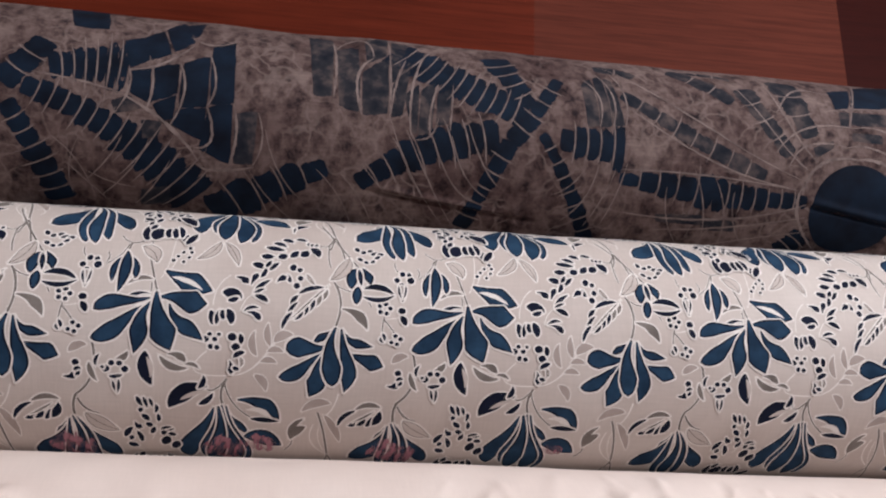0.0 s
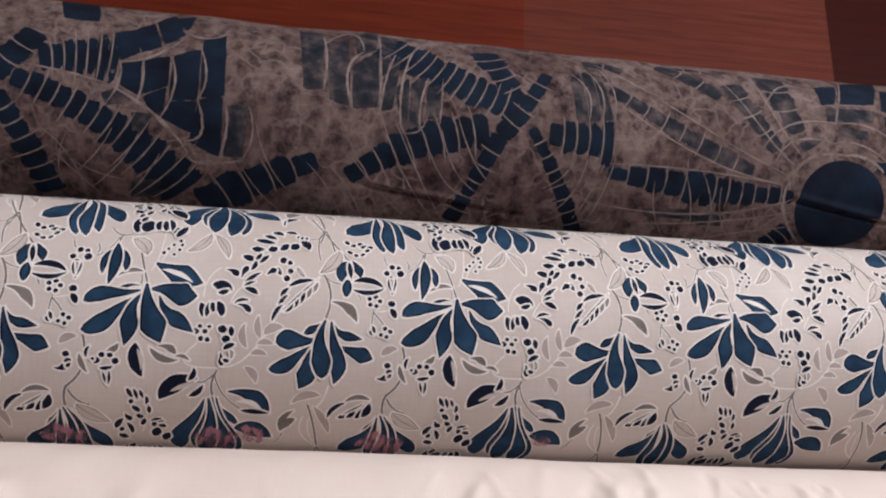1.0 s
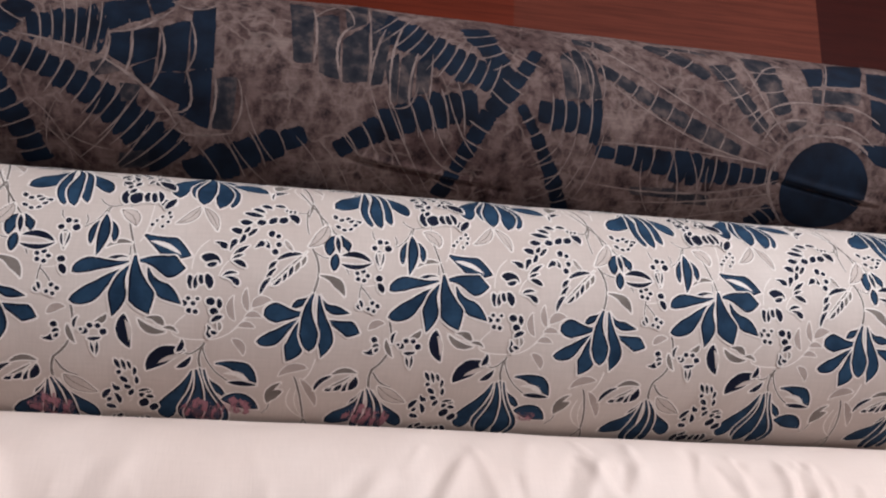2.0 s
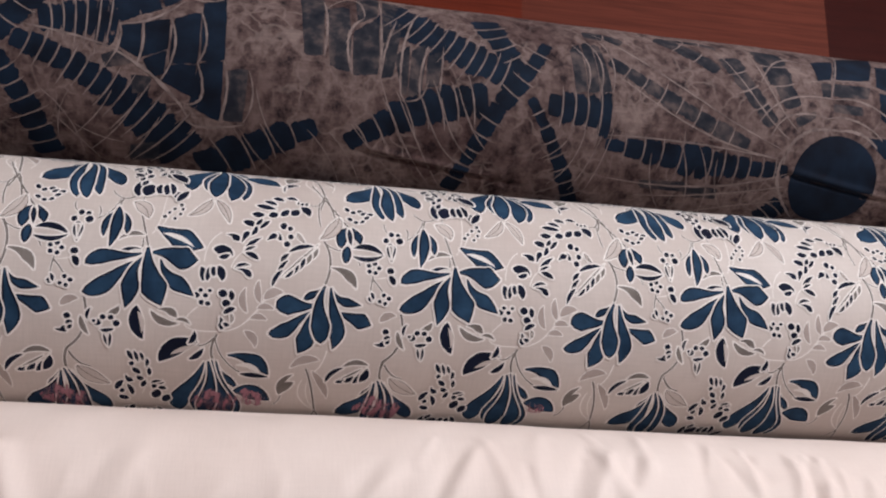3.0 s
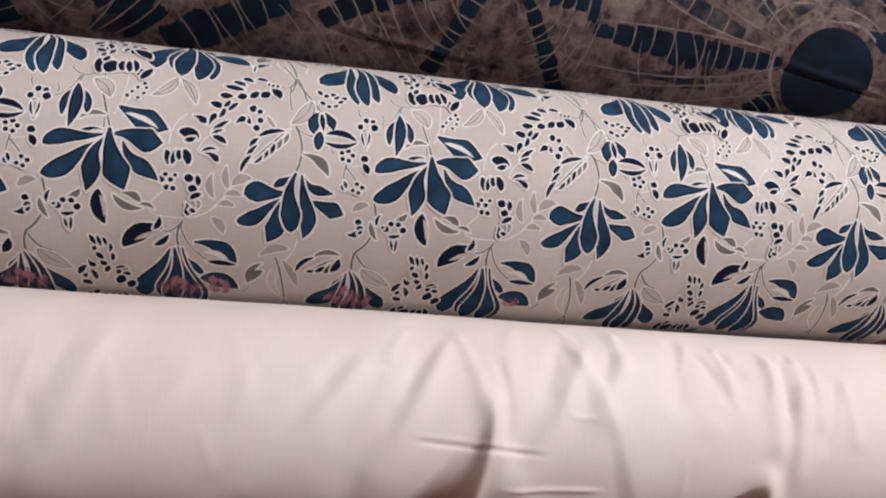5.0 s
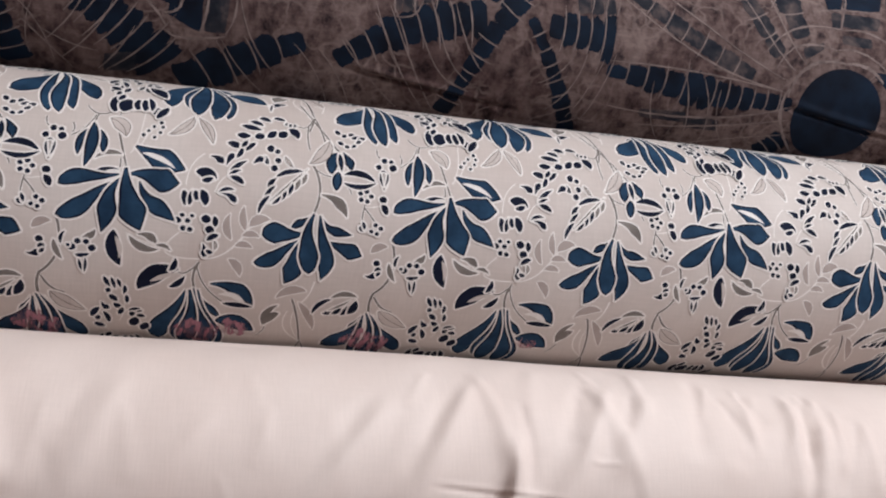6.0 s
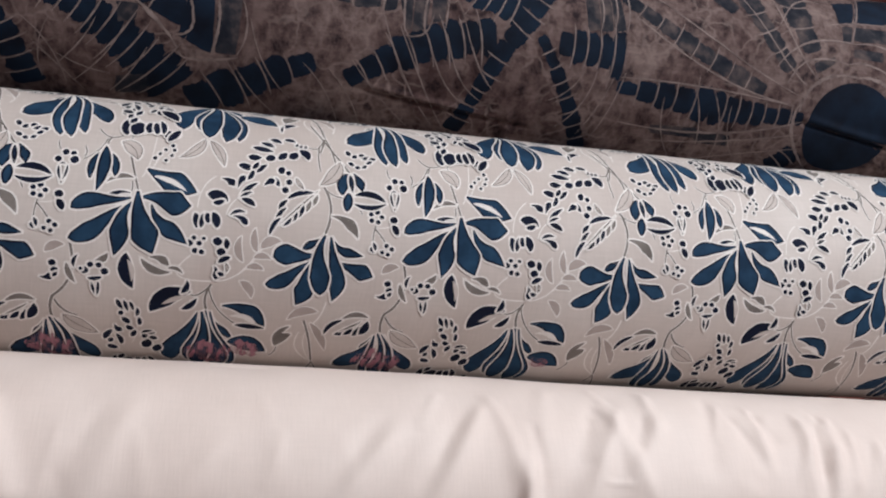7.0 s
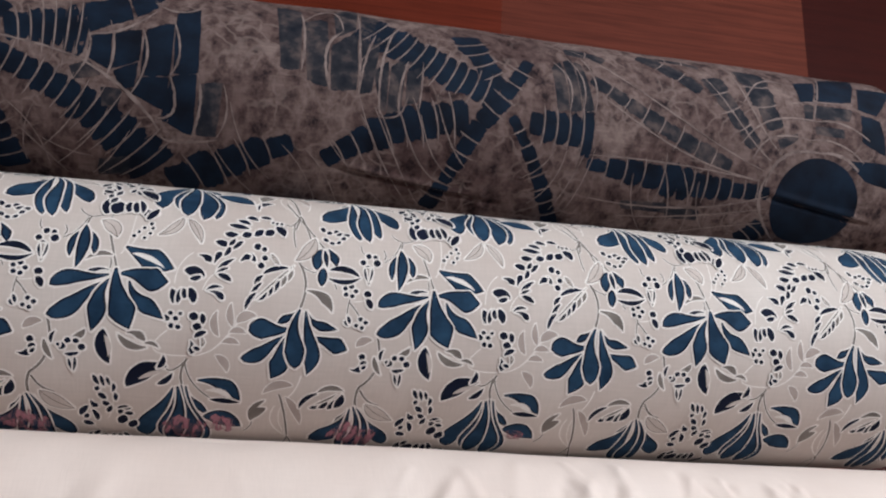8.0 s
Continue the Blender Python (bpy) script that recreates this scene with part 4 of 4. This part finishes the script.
    patch("dye", -80.4, 4.6, -61.7, -4.5, -61.5, 38.1, -81.3, 40.7)
    patch("dye", -82.0, 42.4, -62.2, 39.9, -63.3, 63.9, -85.3, 54.3)
    patch("dye", -61.0, -14.9, -44.9, -23.6, -42.4, 33.8, -59.2, 36.2)
    patch("dye", -59.8, 38.8, -43.1, 35.6, -43.2, 79.1, -65.4, 69.9)
    patch("faded", -40.2, 42.1, -24.8, 40.0, -26.9, 77.8, -40.8, 78.0)
    patch("dye", -172.4, -66.8, -146.2, -71.6, -137.9, -25.6, -162.9, -25.7)
    patch("faded", -128.7, 39.9, -116.6, 34.6, -107.3, 43.8, -124.6, 48.6)
    patch("faded", -106.8, 52.0, -93.0, 52.1, -94.5, 62.4, -105.4, 65.3)
    patch("faded", -106.3, 104.6, -86.0, 100.4, -86.4, 115.7, -107.0, 118.7)
    chain("dye", -56.7, 119.7, 27.8, 76.0, 24.4, 26.9, 10.3, 5, -0.02)
    patch("faded", 10.3, -47.9, 28.9, -45.0, 28.9, 20.7, 14.7, 21.1)
    patch("faded", 31.4, -27.9, 48.3, -33.3, 49.7, 31.6, 34.3, 28.5)
    patch("faded", 51.5, -2.7, 71.0, -21.7, 71.0, 31.4, 52.3, 34.0)
    patch("faded", 54.3, -50.7, 73.3, -71.7, 70.2, -24.8, 55.0, -13.3)
    patch("faded", 75.3, -51.7, 89.0, -49.7, 77.5, 1.0, 73.1, 4.9)
    patch("faded", 74.8, 6.8, 89.7, -21.7, 82.2, 32.2, 73.6, 33.9)
    patch("faded", 83.6, 16.2, 94.9, 4.6, 93.9, 44.8, 89.6, 45.2)
    patch("faded", 96.6, 9.7, 107.3, 2.0, 105.0, 42.6, 94.8, 46.9)
    patch("faded", 108.8, 12.5, 120.4, 7.1, 117.8, 35.3, 108.3, 37.9)
    chain("dye", 77.8, -33.7, 178.9, 23.8, 37.1, 31.2, 20.8, 12, 0.04)
    chain("dye", 51.5, 87.0, 157.6, 42.5, 10.9, 25.6, 24.4, 9, -0.07)
    chain("dye", 157.2, -38.9, 183.6, 16.1, 24.3, 21.5, 9.2, 5, 0.05)
    chain("dye", 207.7, -14.6, 167.1, 46.1, 8.9, 13.2, 16.5, 5, -0.03)
    chain("dye", 167.1, 46.1, 134.7, 119.8, 17.4, 11.8, 15.6, 6, 0.02)
    chain("dye", 191.5, 37.9, 238.9, 124.8, 8.2, 11.5, 13.8, 8, -0.02)
    chain("dye", 206.0, 41.2, 258.4, 44.1, 18.8, 25.3, 33.6, 5, -0.00)
    patch("faded", 225.9, -11.6, 234.9, -20.2, 238.0, 26.5, 227.9, 28.4)
    patch("faded", 236.9, -20.5, 244.5, -25.0, 248.2, 25.6, 238.9, 27.4)
    patch("faded", 245.7, -21.9, 252.0, -19.7, 258.5, 24.7, 249.2, 25.5)
    chain("dye", 255.6, 67.3, 335.0, 74.1, 8.9, 18.9, 26.5, 5, -0.01)
    chain("dye", 335.0, 74.1, 416.2, 74.7, 26.8, 16.8, 10.4, 7, 0.01)
    chain("faded", 258.7, -4.2, 378.0, 56.3, 9.3, 14.1, 11.0, 8, 0.04)
    chain("faded", 308.5, -47.5, 353.9, -7.0, 14.3, 17.1, 14.3, 3, -0.01)
    chain("faded", 366.0, -24.7, 398.7, 37.8, 18.6, 16.3, 11.2, 4, 0.05)
    chain("faded", 406.7, -43.0, 417.8, 21.2, 34.3, 23.7, 14.5, 3, 0.05)
    chain("faded", 241.7, -38.0, 273.2, -28.2, 11.4, 12.9, 10.0, 2, -0.09)
    chain("faded", 318.5, -47.5, 361.2, -39.7, 7.1, 7.1, 5.7, 3, -0.08)
    patch("dye", 448.3, -35.6, 472.0, -43.1, 457.8, -10.5, 446.0, -9.0)
    patch("dye", 479.5, -51.1, 524.7, -71.6, 496.7, -17.0, 462.1, -13.8)
    patch("faded", 448.3, -6.7, 457.9, -7.8, 453.3, 8.3, 446.0, 9.0)
    patch("faded", 461.1, -8.2, 494.3, -8.2, 489.1, 4.7, 457.0, 5.7)
    patch("faded", 456.3, 13.5, 481.9, 13.2, 481.3, 21.6, 455.0, 20.9)
    patch("faded", 418.9, 29.9, 437.1, 22.5, 437.0, 28.4, 421.5, 38.3)
    chain("dye", 404.8, 123.7, 420.5, 102.7, 18.6, 22.7, 16.1, 3, 0.03)
    vein(-184.9, 22.5, -147.7, 27.6, -121.8, 33.8, 2.6)
    vein(-121.8, 33.8, -86.8, 55.6, -66.0, 78.7, 4.2)
    vein(-65.9, 80.9, -53.6, 85.1, -25.2, 80.2, 3.1)
    vein(-118.6, 14.1, -94.8, 6.3, -74.7, -15.5, 3.1)
    vein(-77.8, -25.6, -60.4, -17.8, -44.2, -25.4, 2.6)
    vein(-82.8, 4.9, -78.2, 29.7, -86.9, 54.4, 2.6)
    vein(-61.7, -4.5, -56.3, 20.8, -61.5, 38.1, 2.6)
    vein(-61.5, 38.1, -56.9, 61.4, -68.3, 69.3, 3.1)
    vein(-42.3, 35.1, -39.3, 57.9, -44.0, 80.0, 3.1)
    vein(-24.4, 39.9, -20.4, 60.5, -26.8, 79.5, 2.1)
    vein(-102.4, 10.3, -100.7, 27.5, -104.1, 44.8, 2.6)
    vein(-118.4, 13.1, -117.1, 29.0, -125.8, 48.7, 2.6)
    vein(-101.4, 67.0, -113.9, 89.0, -134.8, 112.1, 1.6)
    vein(-86.0, 80.3, -98.1, 101.4, -111.0, 118.0, 1.6)
    vein(-120.0, 64.5, -129.6, 81.7, -145.9, 100.7, 1.6)
    vein(-145.5, 91.6, -126.1, 100.0, -110.2, 102.5, 1.6)
    vein(-160.8, 84.3, -142.1, 102.8, -127.3, 119.5, 1.6)
    vein(-168.3, 68.4, -149.3, 87.6, -139.0, 115.1, 1.4)
    vein(-149.1, 66.8, -156.3, 88.2, -154.6, 111.3, 1.4)
    vein(28.9, -39.6, 31.6, -8.0, 29.9, 22.5, 3.1)
    vein(30.6, -27.7, 51.5, -49.6, 60.4, -21.4, 3.1)
    vein(60.3, -19.9, 48.0, 1.7, 51.5, 34.1, 3.7)
    vein(73.0, -50.7, 73.1, 1.6, 72.8, 33.9, 2.6)
    vein(85.2, -20.9, 76.6, 9.3, 73.6, 33.0, 2.6)
    vein(101.1, -30.7, 89.6, 10.5, 89.7, 48.1, 3.1)
    vein(109.9, 2.8, 103.7, 28.4, 104.3, 46.1, 3.1)
    vein(121.5, 1.5, 120.2, 24.6, 118.9, 41.4, 2.1)
    vein(89.8, 49.8, 103.5, 47.0, 109.9, 32.4, 2.1)
    vein(72.8, 33.5, 90.4, 75.1, 119.7, 116.9, 1.8)
    vein(86.0, 43.3, 106.4, 82.7, 129.1, 119.1, 1.8)
    vein(105.6, 46.0, 123.8, 81.4, 145.7, 96.1, 1.8)
    vein(120.8, 44.7, 132.7, 74.0, 151.6, 90.8, 1.8)
    vein(133.5, 34.8, 144.7, 62.2, 159.2, 80.9, 1.8)
    vein(37.3, 79.2, 56.3, 102.3, 68.0, 131.5, 1.6)
    vein(53.7, 71.4, 77.5, 97.6, 102.5, 121.5, 1.6)
    vein(20.4, 78.3, 38.9, 99.8, 49.8, 126.6, 1.4)
    vein(-18.4, 52.0, -6.9, 82.7, 13.8, 106.9, 1.6)
    vein(-29.2, 82.3, -13.4, 105.1, 6.1, 124.5, 1.4)
    vein(228.1, -19.1, 239.9, 2.1, 238.0, 27.5, 2.1)
    vein(240.3, -27.7, 251.1, -0.9, 249.1, 26.5, 2.1)
    vein(252.3, -31.8, 261.2, -2.1, 259.4, 25.5, 2.1)
    vein(238.0, 57.2, 229.7, 84.8, 213.6, 106.1, 1.6)
    vein(252.1, 60.5, 243.5, 84.7, 233.1, 110.0, 1.6)
    vein(260.9, 55.4, 253.6, 83.9, 243.8, 114.9, 1.6)
    vein(228.8, 57.9, 218.0, 74.6, 202.6, 84.5, 1.4)
    vein(247.5, -41.9, 322.4, 16.8, 409.5, 57.6, 2.1)
    vein(261.7, 8.1, 331.0, 47.7, 405.5, 64.8, 2.1)
    vein(358.6, -32.6, 385.3, 19.6, 413.7, 48.2, 2.1)
    vein(387.2, -52.8, 398.4, 6.0, 423.4, 42.8, 2.1)
    vein(256.7, 60.1, 332.0, 59.8, 408.1, 66.0, 2.1)
    vein(262.3, 94.4, 343.7, 94.7, 417.6, 76.5, 2.6)
    vein(289.5, 108.1, 350.6, 101.6, 418.0, 87.7, 2.6)
    vein(320.2, 127.5, 369.1, 112.6, 424.6, 100.2, 2.1)
    vein(411.1, 69.0, 424.5, 43.6, 458.6, 37.2, 4.7)
    vein(458.6, 37.2, 479.8, 38.4, 494.2, 49.0, 4.7)
    vein(396.5, 49.5, 415.0, 28.3, 449.1, 27.4, 2.6)
    vein(449.1, 27.4, 475.5, 27.1, 499.2, 41.6, 2.6)
    vein(386.5, 36.4, 415.0, 13.1, 457.2, 9.0, 2.6)
    vein(457.2, 9.0, 482.9, 8.7, 506.0, 21.5, 2.6)
    vein(391.4, -0.2, 415.5, -29.5, 439.5, -29.9, 2.6)
    vein(430.3, -4.6, 463.4, -11.9, 498.2, -14.2, 2.1)
    vein(489.0, -71.5, 463.7, -15.5, 454.4, 8.2, 2.1)
    vein(411.0, 62.1, 410.3, 86.7, 434.5, 117.1, 4.7)
    vein(317.2, 55.5, 329.0, 86.9, 334.5, 119.4, 1.6)
    vein(336.2, 63.1, 348.0, 92.9, 349.8, 124.7, 1.6)
    vein(352.8, 71.0, 356.3, 94.8, 370.5, 116.2, 1.6)
    vein(295.4, 70.6, 299.8, 96.6, 315.4, 121.1, 1.6)


tie_dye()
